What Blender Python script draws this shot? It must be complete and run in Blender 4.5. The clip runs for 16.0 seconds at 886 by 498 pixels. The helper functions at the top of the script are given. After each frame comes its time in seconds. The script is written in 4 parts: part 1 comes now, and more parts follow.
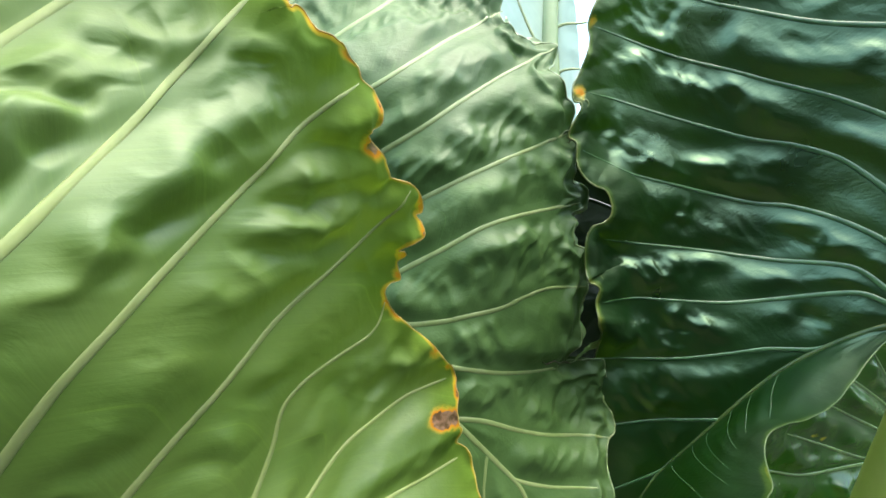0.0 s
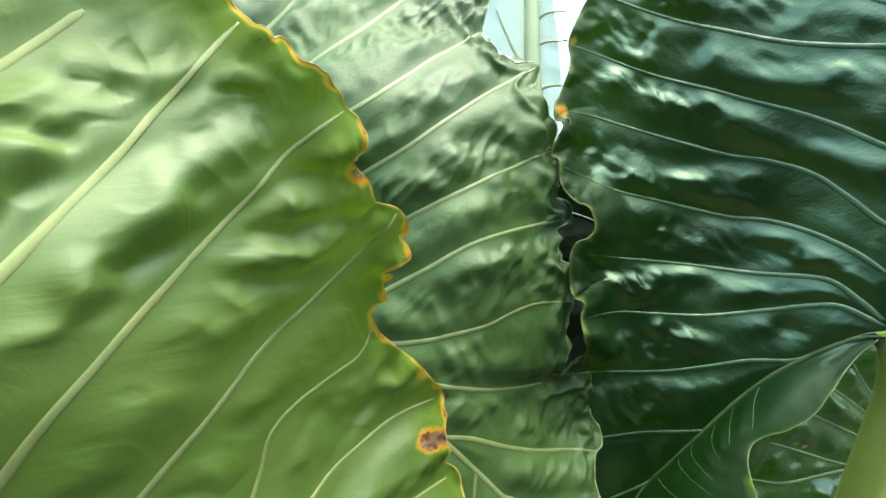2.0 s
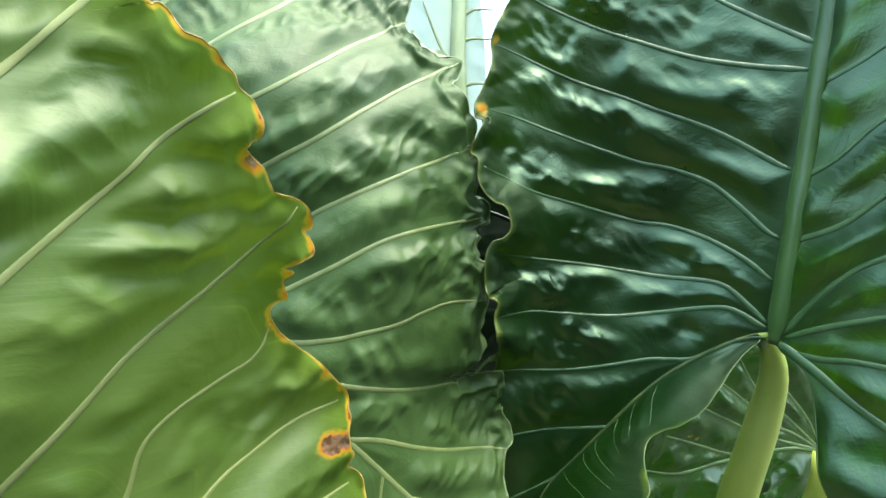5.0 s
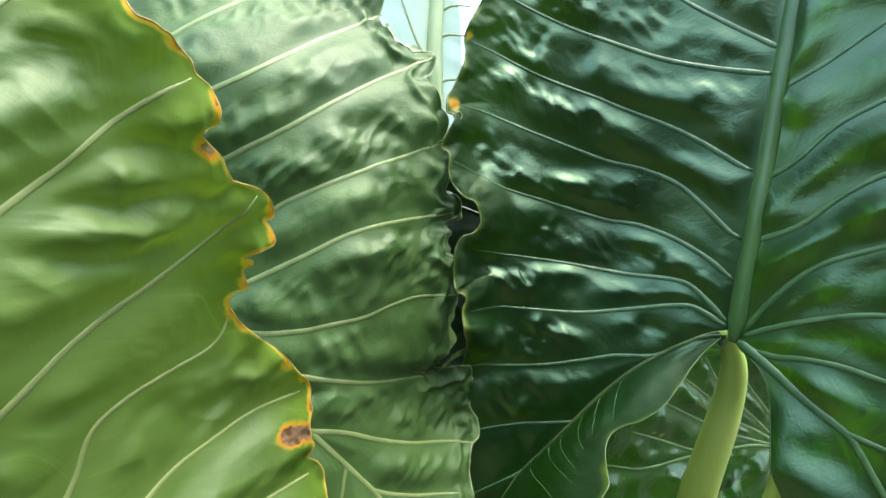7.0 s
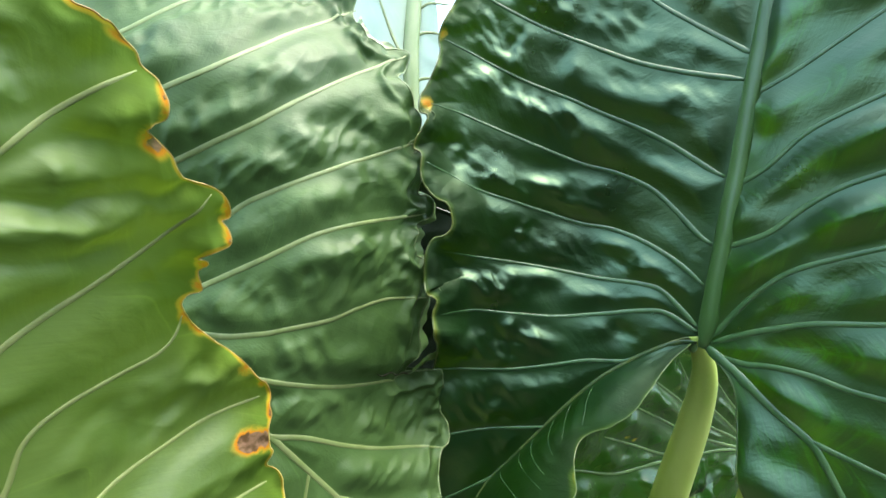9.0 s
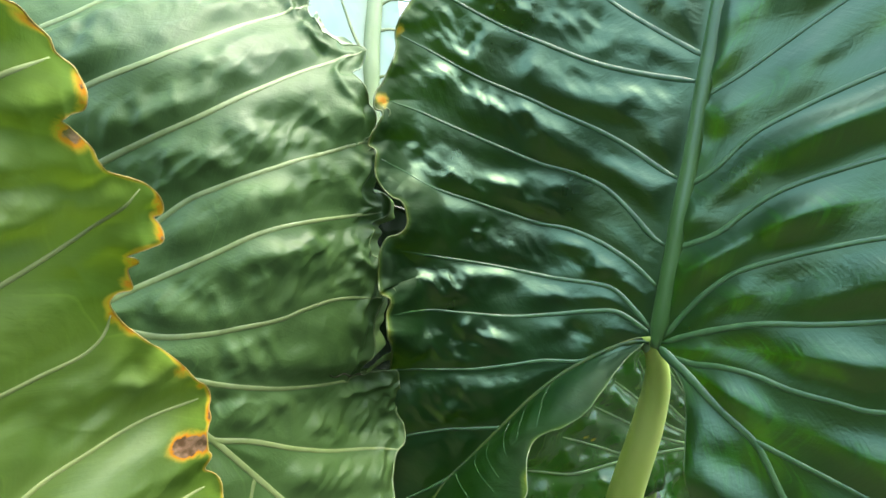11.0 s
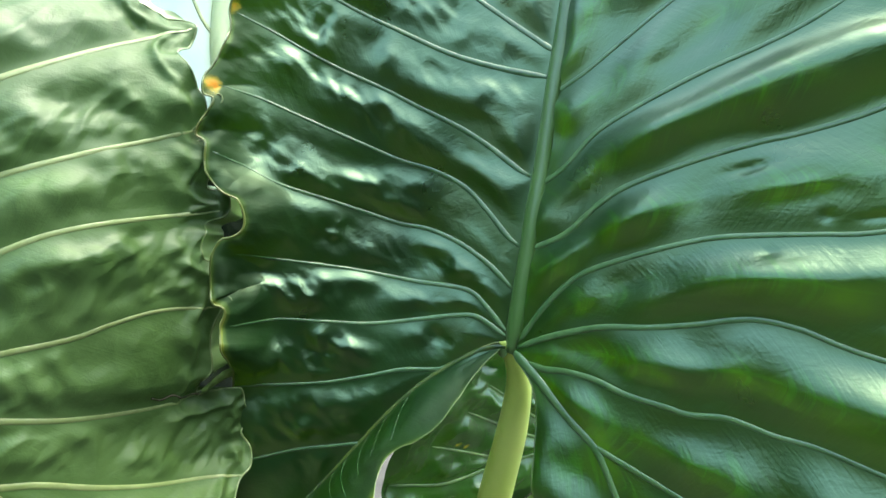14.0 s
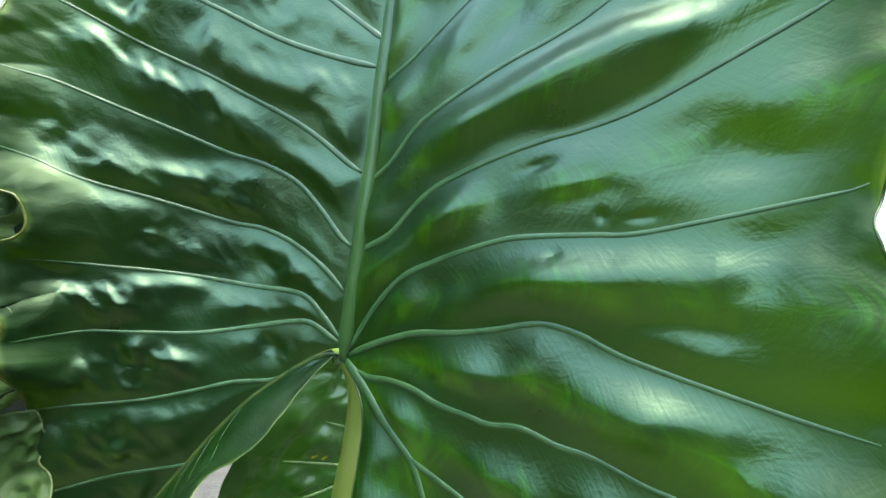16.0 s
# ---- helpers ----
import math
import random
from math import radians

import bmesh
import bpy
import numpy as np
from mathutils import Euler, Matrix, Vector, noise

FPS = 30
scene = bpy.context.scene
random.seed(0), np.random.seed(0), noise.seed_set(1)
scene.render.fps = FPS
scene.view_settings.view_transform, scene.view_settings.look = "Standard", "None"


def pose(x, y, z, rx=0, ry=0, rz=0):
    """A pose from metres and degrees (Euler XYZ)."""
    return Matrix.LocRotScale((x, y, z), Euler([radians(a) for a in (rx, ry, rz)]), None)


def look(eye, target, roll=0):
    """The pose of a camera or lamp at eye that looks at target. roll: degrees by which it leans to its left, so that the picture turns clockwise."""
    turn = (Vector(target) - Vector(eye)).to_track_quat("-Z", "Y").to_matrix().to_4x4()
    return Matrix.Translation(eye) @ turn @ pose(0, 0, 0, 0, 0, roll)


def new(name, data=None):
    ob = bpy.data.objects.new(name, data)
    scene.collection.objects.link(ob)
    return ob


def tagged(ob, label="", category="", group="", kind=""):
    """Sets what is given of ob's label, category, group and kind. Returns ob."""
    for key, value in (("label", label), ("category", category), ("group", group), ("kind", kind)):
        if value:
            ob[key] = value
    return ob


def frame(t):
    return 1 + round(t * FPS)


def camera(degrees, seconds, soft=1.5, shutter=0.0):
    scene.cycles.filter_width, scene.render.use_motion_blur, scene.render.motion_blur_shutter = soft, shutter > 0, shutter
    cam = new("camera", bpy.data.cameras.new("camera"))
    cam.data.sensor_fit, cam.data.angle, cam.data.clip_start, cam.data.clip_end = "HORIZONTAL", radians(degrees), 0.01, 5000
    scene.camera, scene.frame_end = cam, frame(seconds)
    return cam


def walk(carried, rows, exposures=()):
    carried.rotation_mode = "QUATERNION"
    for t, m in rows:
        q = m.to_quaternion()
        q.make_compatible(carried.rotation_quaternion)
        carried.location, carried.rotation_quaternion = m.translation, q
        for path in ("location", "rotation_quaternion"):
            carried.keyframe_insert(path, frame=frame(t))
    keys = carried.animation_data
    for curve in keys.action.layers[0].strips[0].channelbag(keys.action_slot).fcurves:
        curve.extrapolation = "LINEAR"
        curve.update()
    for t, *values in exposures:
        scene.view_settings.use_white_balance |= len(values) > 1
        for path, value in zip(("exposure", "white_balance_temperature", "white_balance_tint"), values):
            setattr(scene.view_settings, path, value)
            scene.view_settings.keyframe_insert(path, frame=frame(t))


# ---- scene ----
# ---- camera ----
LENS = 84.27
# seconds, eye, yaw, pitch, roll
PATH = [
    (0.0, (0.0001, 0.0000, 1.1501), 0.00, 3.01, 0.00),
    (0.5, (-0.0030, 0.0013, 1.1502), -1.11, 3.44, -0.50),
    (1.0, (-0.0040, -0.0002, 1.1530), -1.38, 3.61, -0.64),
    (1.5, (-0.0004, -0.0016, 1.1574), -1.43, 3.87, -0.83),
    (2.0, (0.0009, -0.0028, 1.1592), -1.54, 3.82, -0.88),
    (2.5, (0.0057, -0.0017, 1.1617), -1.97, 3.73, -0.89),
    (3.0, (0.0115, 0.0017, 1.1629), -3.84, 3.62, -0.84),
    (3.5, (0.0107, -0.0006, 1.1633), -5.51, 3.49, -0.68),
    (4.0, (0.0132, 0.0024, 1.1637), -6.94, 3.33, -0.43),
    (4.5, (0.0164, 0.0051, 1.1621), -8.14, 3.22, -0.09),
    (5.0, (0.0181, 0.0058, 1.1612), -9.17, 3.19, 0.28),
    (7.5, (0.0343, 0.0013, 1.1578), -10.86, 2.92, 1.42),
    (8.0, (0.0335, 0.0033, 1.1578), -11.07, 2.88, 1.70),
    (8.5, (0.0389, 0.0065, 1.1582), -11.64, 2.92, 1.86),
    (9.0, (0.0485, 0.0061, 1.1611), -12.11, 2.95, 1.93),
    (11.5, (0.0846, 0.0060, 1.1611), -15.05, 3.21, 2.04),
    (12.0, (0.1002, 0.0099, 1.1611), -16.07, 3.37, 1.87),
    (12.5, (0.1050, 0.0105, 1.1586), -17.49, 3.28, 1.68),
    (13.0, (0.1147, 0.0115, 1.1588), -19.04, 3.19, 1.58),
    (13.5, (0.1289, 0.0111, 1.1641), -20.66, 3.24, 1.37),
    (14.0, (0.1397, 0.0154, 1.1683), -22.65, 3.04, 1.19),
    (14.5, (0.1518, 0.0128, 1.1689), -24.16, 3.07, 0.91),
    (15.0, (0.1705, 0.0087, 1.1659), -25.55, 3.05, 0.67),
    (15.5, (0.1942, 0.0060, 1.1693), -27.54, 2.90, 0.64),
    (16.0, (0.2226, 0.0002, 1.1738), -29.56, 2.72, 0.36),
]
cam = camera(LENS, 16.0)
walk(cam, [(t, pose(*eye, 90 + pitch, 0, yaw) @ pose(0, 0, 0, 0, 0, roll)) for t, eye, yaw, pitch, roll in PATH], [(0.0, 2.98, 6400, -10), (5.0, 3.04,
    6400, -10), (9.0, 3.1, 6400, -10), (12.0, 3.24, 6400, -10), (16.0, 3.42, 6400, -10)])

# ---- daylight ----
SUN_HEIGHT, SUN_TURN = radians(74), radians(143)
world = bpy.data.worlds.new("sky")
scene.world = world
world.use_nodes = True
sky = world.node_tree.nodes.new("ShaderNodeTexSky")
sky.sky_type = "NISHITA"
sky.sun_disc = False
sky.sun_elevation, sky.sun_rotation = SUN_HEIGHT, SUN_TURN
sky.air_density, sky.dust_density, sky.ozone_density = 1.0, 5.0, 0.8
background = world.node_tree.nodes["Background"]
background.inputs["Strength"].default_value = 0.15
world.node_tree.links.new(sky.outputs[0], background.inputs[0])
sun = new("sun", bpy.data.lights.new("sun", "SUN"))
sun.data.energy, sun.data.angle, sun.data.color = 0.18, radians(60), (1.0, 0.98, 0.95)
toward = Vector((math.sin(SUN_TURN) * math.cos(SUN_HEIGHT), math.cos(SUN_TURN) * math.cos(SUN_HEIGHT), math.sin(SUN_HEIGHT)))
sun.matrix_world = look(toward * 10, (0, 0, 0))


# ---- materials ----
class Nodes:
    """A short way to write node trees."""

    def __init__(self, name):
        self.material = bpy.data.materials.new(name)
        self.material.use_nodes = True
        self.tree = self.material.node_tree
        self.bsdf = self.tree.nodes["Principled BSDF"]
        self.out = self.tree.nodes["Material Output"]

    def add(self, kind, inputs=(), **settings):
        node = self.tree.nodes.new(kind)
        for key, value in settings.items():
            setattr(node, key, value)
        for key, value in dict(inputs).items():
            self.set(node.inputs[key], value)
        return node

    def set(self, socket, value):
        if isinstance(value, bpy.types.NodeSocket):
            self.tree.links.new(value, socket)
        else:
            socket.default_value = value

    def attribute(self, name):
        return self.add("ShaderNodeAttribute", attribute_name=name)

    def math(self, what, a, b=0.0, c=0.0):
        return self.add("ShaderNodeMath", {0: a, 1: b, 2: c}, operation=what).outputs[0]

    def span(self, value, low, high, to_low=0.0, to_high=1.0):
        return self.add("ShaderNodeMapRange", {0: value, 1: low, 2: high, 3: to_low, 4: to_high}, interpolation_type="SMOOTHSTEP").outputs[0]

    def noise(self, vector, scale, detail=3.0, rough=0.55, stretch=None, warp=0.0):
        if stretch:
            vector = self.add("ShaderNodeVectorMath", {0: vector, 1: stretch}, operation="MULTIPLY").outputs[0]
        return self.add("ShaderNodeTexNoise", {"Vector": vector, "Scale": scale, "Detail": detail, "Roughness": rough, "Distortion": warp}).outputs[0]

    def mix(self, factor, a, b):
        node = self.add("ShaderNodeMix", data_type="RGBA")
        for key, value in ((0, factor), (6, a), (7, b)):
            self.set(node.inputs[key], value)
        return node.outputs[2]

    def bump(self, height, strength, distance, normal=None):
        inputs = {"Height": height, "Strength": strength, "Distance": distance}
        if normal:
            inputs["Normal"] = normal
        return self.add("ShaderNodeBump", inputs).outputs[0]


def rgb(r, g, b):
    return (r, g, b, 1.0)


def leaf_material(name, deep, pale, glow, roughness, through_light, relief_strength, edge_width=0.0, edge_colours=None, net=0.2, shine=0.5,
    gloss=(1.0, 1.0, 1.0), crinkle=0.0, thin=0.0, through_rim=2.2):
    """Leaf skin: mottled green with fine feathered venation, a thin body that lets light through, and a dry margin where it has one."""
    n = Nodes(name)
    place = n.attribute("leaf_place").outputs["Vector"]
    vein = n.attribute("vein_gap").outputs["Fac"]
    margin = n.attribute("margin_gap").outputs["Fac"]
    mottle = n.noise(place, 14.0, 4.0, 0.6)
    feather = n.noise(n.attribute("feather_place").outputs["Vector"], 420.0, 4.0, 0.6)
    bright_net = n.noise(n.attribute("feather_place").outputs["Vector"], 90.0, 5.0, 0.7, None, 1.5)
    grain = n.noise(place, 420.0, 2.0, 0.5)
    colour = n.mix(n.span(mottle, 0.35, 0.7), rgb(*deep), rgb(*pale))
    colour = n.mix(n.math("MULTIPLY", n.span(feather, 0.5, 0.75), relief_strength), colour, rgb(*[c * 1.5 for c in pale]))
    colour = n.mix(n.math("MULTIPLY", n.span(bright_net, 0.56, 0.8), 0.5), colour, rgb(*[c * 1.7 for c in pale]))
    middle = n.math("ADD", n.attribute("middle_gap").outputs["Fac"], n.math("MULTIPLY_ADD", n.noise(place, 55.0, 4.0, 0.6), 0.012, -0.006))
    middle = n.math("ABSOLUTE", middle)
    broken = n.span(n.noise(place, 17.0, 3.0), 0.34, 0.6)
    branch = n.span(n.noise(n.attribute("feather_place").outputs["Vector"], 210.0, 4.0, 0.65, None, 0.6), 0.53, 0.62)
    halo = n.math("MULTIPLY", n.span(middle, 0.034, 0.002), branch)
    net_sum = n.math("MULTIPLY", n.math("MAXIMUM", n.math("MULTIPLY", n.span(middle, 0.0026, 0.0004), 0.6), n.math("MULTIPLY", halo, 0.75)), n.math("MULTIPLY", broken, net))
    colour = n.mix(n.math("MULTIPLY", n.span(middle, 0.026, 0.0), 0.35 * net), colour, rgb(pale[0] * 1.6, pale[1] * 1.25, pale[2] * 0.6))
    colour = n.mix(net_sum, colour, rgb(pale[0] * 8.0, pale[1] * 4.2, pale[2] * 2.0))
    colour = n.mix(n.math("MULTIPLY", n.span(vein, 0.012, 0.0), 0.3), colour, rgb(*pale))
    colour = n.mix(n.math("MULTIPLY", n.span(grain, 0.55, 0.8), 0.15), colour, rgb(*deep))
    if edge_width:
        ragged = n.math("MULTIPLY_ADD", n.noise(place, 35.0, 3.0), edge_width * 2.4, -edge_width * 1.2)
        sound = n.span(n.noise(place, 26.0, 2.0), 0.58, 0.36)
        gap = n.math("ADD", n.math("ADD", margin, ragged), n.math("MULTIPLY", sound, edge_width * 1.4))
        colour = n.mix(n.span(gap, edge_width * 2.2, edge_width * 0.9), colour, rgb(*edge_colours[0]))
        colour = n.mix(n.span(gap, edge_width * 0.8, edge_width * 0.1), colour, rgb(*edge_colours[1]))
    spot = n.attribute("dry_spot").outputs["Fac"]
    spot = n.math("MULTIPLY", spot, n.span(n.noise(place, 95.0, 5.0, 0.65, None, 0.8), 0.3, 0.7, 0.45, 1.35))
    colour = n.mix(n.span(spot, 0.08, 0.26), colour, n.mix(0.5, colour, rgb(0.40, 0.27, 0.012)))
    colour = n.mix(n.span(spot, 0.22, 0.4), colour, rgb(0.36, 0.135, 0.006))
    dead = n.mix(n.span(n.noise(place, 160.0, 4.0), 0.35, 0.65), rgb(0.05, 0.024, 0.014), rgb(0.19, 0.115, 0.075))
    colour = n.mix(n.span(spot, 0.42, 0.55), colour, dead)
    n.set(n.bsdf.inputs["Base Color"], colour)
    withered = n.span(spot, 0.2, 0.45)
    if edge_width:
        withered = n.math("MAXIMUM", withered, n.math("MULTIPLY", n.span(margin, 0.036, 0.002), 0.80))
    n.set(n.bsdf.inputs["Roughness"], n.math("MULTIPLY_ADD", withered, 0.4, n.span(mottle, 0.2, 0.8, roughness * 0.85, roughness * 1.2)))
    n.set(n.bsdf.inputs["Specular IOR Level"], n.math("MULTIPLY_ADD", withered, -0.8 * shine, shine))
    n.bsdf.inputs["IOR"].default_value = 1.55
    n.bsdf.inputs["Specular Tint"].default_value = rgb(*gloss)
    relief = n.math("ADD", n.math("MULTIPLY", feather, 0.7), n.math("MULTIPLY", grain, 0.25))
    normal = n.bump(relief, relief_strength, 0.0012)
    if crinkle:
        creased = n.math("ABSOLUTE", n.math("SUBTRACT", n.noise(place, 62.0, 3.0, 0.55, (1.0, 1.9, 1.0), 0.9), 0.5))
        small = n.math("ABSOLUTE", n.math("SUBTRACT", n.noise(place, 150.0, 3.0, 0.6, (1.8, 1.0, 1.0), 0.7), 0.5))
        tame = n.span(vein, 0.0015, 0.009)
        folds = n.math("MULTIPLY", n.math("MULTIPLY", n.math("MULTIPLY_ADD", small, 0.35, creased), tame), n.span(margin, 0.055, 0.004, 0.6, 2.2))
        normal = n.bump(folds, crinkle, 0.012, normal)
    n.set(n.bsdf.inputs["Normal"], normal)
    body = n.add("ShaderNodeBsdfTranslucent", {"Color": n.mix(0.6, colour, rgb(*glow))})
    passed = n.span(margin, 0.13, 0.01, through_light * 0.6, through_light * through_rim)
    if thin:
        streak = n.math("MULTIPLY", n.span(middle, 0.03, 0.0), n.span(n.noise(place, 48.0, 5.0, 0.7, None, 0.9), 0.28, 0.76))
        passed = n.math("MULTIPLY_ADD", n.math("MULTIPLY", streak, broken), thin, passed)
    blend = n.add("ShaderNodeMixShader", {0: passed, 1: n.bsdf.outputs[0], 2: body.outputs[0]})
    n.set(n.out.inputs[0], blend.outputs[0])
    return n.material


def rib_material(name, dark, light, roughness=0.4, scale=90.0):
    """Veins, ribs and stalks: smooth and juicy, faintly streaked lengthwise."""
    n = Nodes(name)
    place = n.add("ShaderNodeTexCoord").outputs["Object"]
    tone = n.noise(place, scale, 4.0, 0.6, (1.0, 1.0, 0.25))
    colour = n.mix(n.span(tone, 0.3, 0.7), rgb(*dark), rgb(*light))
    n.set(n.bsdf.inputs["Base Color"], colour)
    n.bsdf.inputs["Roughness"].default_value = roughness
    n.bsdf.inputs["Subsurface Weight"].default_value = 0.15
    n.bsdf.inputs["Subsurface Radius"].default_value = (0.004, 0.006, 0.002)
    n.set(n.bsdf.inputs["Normal"], n.bump(n.noise(place, scale * 4, 3.0), 0.2, 0.0006))
    return n.material


def plain_material(name, dark, light, scale, roughness, bump=0.3, depth=0.01):
    n = Nodes(name)
    place = n.add("ShaderNodeTexCoord").outputs["Object"]
    tone = n.noise(place, scale, 6.0, 0.65)
    fine = n.noise(place, scale * 9, 3.0, 0.6)
    both = n.math("MULTIPLY_ADD", fine, 0.4, n.math("MULTIPLY", tone, 0.6))
    n.set(n.bsdf.inputs["Base Color"], n.mix(n.span(both, 0.35, 0.65), rgb(*dark), rgb(*light)))
    n.bsdf.inputs["Roughness"].default_value = roughness
    n.set(n.bsdf.inputs["Normal"], n.bump(both, bump, depth))
    return n.material


DRY = ((0.30, 0.22, 0.014), (0.40, 0.20, 0.012))
SKIN_A = leaf_material("yellow_green_leaf", (0.049, 0.091, 0.0055), (0.078, 0.121, 0.013), (0.124, 0.185, 0.010), 0.60, 0.13, 0.16, 0.0012, DRY, 0.0, 0.62, crinkle=0.06)
SKIN_B = leaf_material("mid_green_leaf", (0.0275, 0.055, 0.0115), (0.0455, 0.082, 0.021), (0.060, 0.116, 0.020), 0.52, 0.08, 0.18, net=0.0, shine=0.31, crinkle=0.10)
SKIN_C = leaf_material("dark_green_leaf", (0.0005, 0.0058, 0.0003), (0.0017, 0.0145, 0.0006), (0.085, 0.19, 0.002), 0.30, 0.055, 0.22, 0.0019,
    ((0.026, 0.048, 0.005), (0.10, 0.11, 0.012)), 1.0, 1.0, (0.73, 1.0, 0.65), 0.07, 0.27, 3.0)
SKIN_E = leaf_material("shaded_leaf", (0.005, 0.020, 0.002), (0.013, 0.038, 0.005), (0.06, 0.15, 0.010), 0.24, 0.10, 0.2, net=0.0, shine=0.40, gloss=(0.9, 1.0, 0.9), crinkle=0.06)
# Whitish base colour carries the strong back light of this leaf.
SKIN_D = leaf_material("painted_back_light_leaf", (0.46, 0.51, 0.35), (0.54, 0.58, 0.42), (0.6, 0.66, 0.55), 0.4, 0.5, 0.15, net=0.0, shine=0.15)
# The deep shade of the gap is put into this near-black colour.
SKIN_K = leaf_material("painted_shade_leaf", (0.0012, 0.003, 0.0016), (0.0022, 0.005, 0.0026), (0.004, 0.012, 0.004), 0.20, 0.02, 0.1, net=0.0, shine=0.9)
RIB_PALE = rib_material("pale_yellow_vein", (0.140, 0.170, 0.052), (0.178, 0.206, 0.072), 0.65)
RIB_MID = rib_material("pale_green_vein", (0.100, 0.132, 0.042), (0.138, 0.170, 0.066), 0.5)
RIB_DARK = rib_material("green_vein", (0.030, 0.072, 0.026), (0.055, 0.105, 0.045), 0.28)
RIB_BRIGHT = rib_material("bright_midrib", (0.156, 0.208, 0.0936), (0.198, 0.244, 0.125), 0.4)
MIDRIB = rib_material("green_midrib", (0.036, 0.080, 0.018), (0.058, 0.110, 0.032), 0.35, 40.0)
STALK = rib_material("leaf_stalk", (0.27, 0.35, 0.055), (0.35, 0.42, 0.095), 0.4, 25.0)
MARGIN_DRY = rib_material("dry_margin", (0.20, 0.10, 0.012), (0.34, 0.27, 0.07), 0.5, 60.0)
MARGIN_PALE = rib_material("pale_margin", (0.075, 0.11, 0.035), (0.12, 0.15, 0.06), 0.4, 50.0)
MARGIN_DARK = rib_material("dark_margin", (0.0104, 0.0312, 0.0052), (0.052, 0.078, 0.0156), 0.35, 50.0)
RIB_SOFT = rib_material("soft_green_vein", (0.055, 0.10, 0.030), (0.085, 0.135, 0.045), 0.35)
RIB_GREEN = rib_material("light_green_vein", (0.034, 0.080, 0.024), (0.058, 0.110, 0.040), 0.32)
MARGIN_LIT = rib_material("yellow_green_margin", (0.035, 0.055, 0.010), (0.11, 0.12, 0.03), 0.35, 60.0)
LIP = rib_material("pale_lip", (0.085, 0.14, 0.03), (0.13, 0.19, 0.055), 0.4, 30.0)
LIP_DEEP = rib_material("deep_green_lip", (0.022, 0.060, 0.004), (0.050, 0.095, 0.010), 0.4, 30.0)
MARGIN_BROWN = rib_material("brown_crack", (0.02, 0.016, 0.008), (0.05, 0.035, 0.018), 0.8)
GROUND = plain_material("dry_ground", (0.018, 0.015, 0.012), (0.042, 0.035, 0.029), 6.0, 0.95, 0.6, 0.02)
DARK_BLOCKER = plain_material("dark_blocker", (0.0156, 0.0182, 0.0156), (0.0364, 0.039, 0.0338), 3.0, 0.9, 0.4, 0.01)
WHITE_PLASTIC = plain_material("white_plastic", (0.46, 0.47, 0.48), (0.55, 0.56, 0.57), 8.0, 0.4, 0.05)


# ---- shaping helpers ----
def spline(points, count):
    """A smooth curve through points of any dimension, evenly sampled."""
    points = np.array(points, float)
    padded = np.vstack([2 * points[0] - points[1], points, 2 * points[-1] - points[-2]])
    fine = []
    for a, b, c, d in zip(padded, padded[1:], padded[2:], padded[3:]):
        u = np.linspace(0, 1, 24, endpoint=False)[:, None]
        fine.append(0.5 * (2 * b + (c - a) * u + (2 * a - 5 * b + 4 * c - d) * u**2 + (3 * b - a - 3 * c + d) * u**3))
    fine = np.vstack(fine + [points[-1:]])
    length = np.r_[0, np.cumsum(np.linalg.norm(np.diff(fine, axis=0), axis=1))]
    at = np.linspace(0, length[-1], count)
    return np.stack([np.interp(at, length, column) for column in fine.T], 1)


def smooth(x, low, high):
    u = np.clip((x - low) / (high - low), 0, 1)
    return u * u * (3 - 2 * u)


def ripple(x, y, seed):
    """Gradient noise in the plane, about -1 to 1."""
    x, y = np.asarray(x, float) + 17.3 * seed, np.asarray(y, float) - 9.1 * seed
    xi, yi = np.floor(x).astype(np.int64), np.floor(y).astype(np.int64)
    xf, yf = x - xi, y - yi

    def corner(i, j):
        h = ((xi + i) * 374761393 + (yi + j) * 668265263 + seed * 1442695041) & 0x7FFFFFFF
        h = ((h ^ (h >> 13)) * 1274126177) & 0x7FFFFFFF
        turn = (h % 4096) / 4096 * 2 * np.pi
        return np.cos(turn) * (xf - i) + np.sin(turn) * (yf - j)

    u, v = xf**3 * (xf * (xf * 6 - 15) + 10), yf**3 * (yf * (yf * 6 - 15) + 10)
    low = corner(0, 0) * (1 - u) + corner(1, 0) * u
    high = corner(0, 1) * (1 - u) + corner(1, 1) * u
    return 1.6 * (low * (1 - v) + high * v)


def gap_to(lines, p, q):
    """The distance in the leaf's plane from each place to the nearest of the lines."""
    total = np.zeros(np.shape(p))
    for line in lines:
        best = np.full(np.shape(p), 9.0)
        for (ax, ay), (bx, by) in zip(line, line[1:]):
            dx, dy = bx - ax, by - ay
            u = np.clip(((p - ax) * dx + (q - ay) * dy) / (dx * dx + dy * dy + 1e-12), 0, 1)
            best = np.minimum(best, np.hypot(p - ax - u * dx, q - ay - u * dy))
        total += (best + 1e-5) ** -5.0
    return total**-0.2


def middle_gap(lines, p, q):
    """How much nearer the nearest line is than the next: zero midway between two veins."""
    first, second = np.full(np.shape(p), 9.0), np.full(np.shape(p), 9.0)
    for line in lines:
        d = gap_to([line], p, q)
        second = np.minimum(second, np.maximum(first, d))
        first = np.minimum(first, d)
    return np.clip(second - first, 0, 1)


def part(name, mesh, material, parent, label=""):
    """Links a mesh as one object under a thing or a part."""
    ob = new(name, mesh)
    mesh.materials.append(material)
    mesh.polygons.foreach_set("use_smooth", [True] * len(mesh.polygons))
    ob.parent = parent
    return tagged(ob, label)


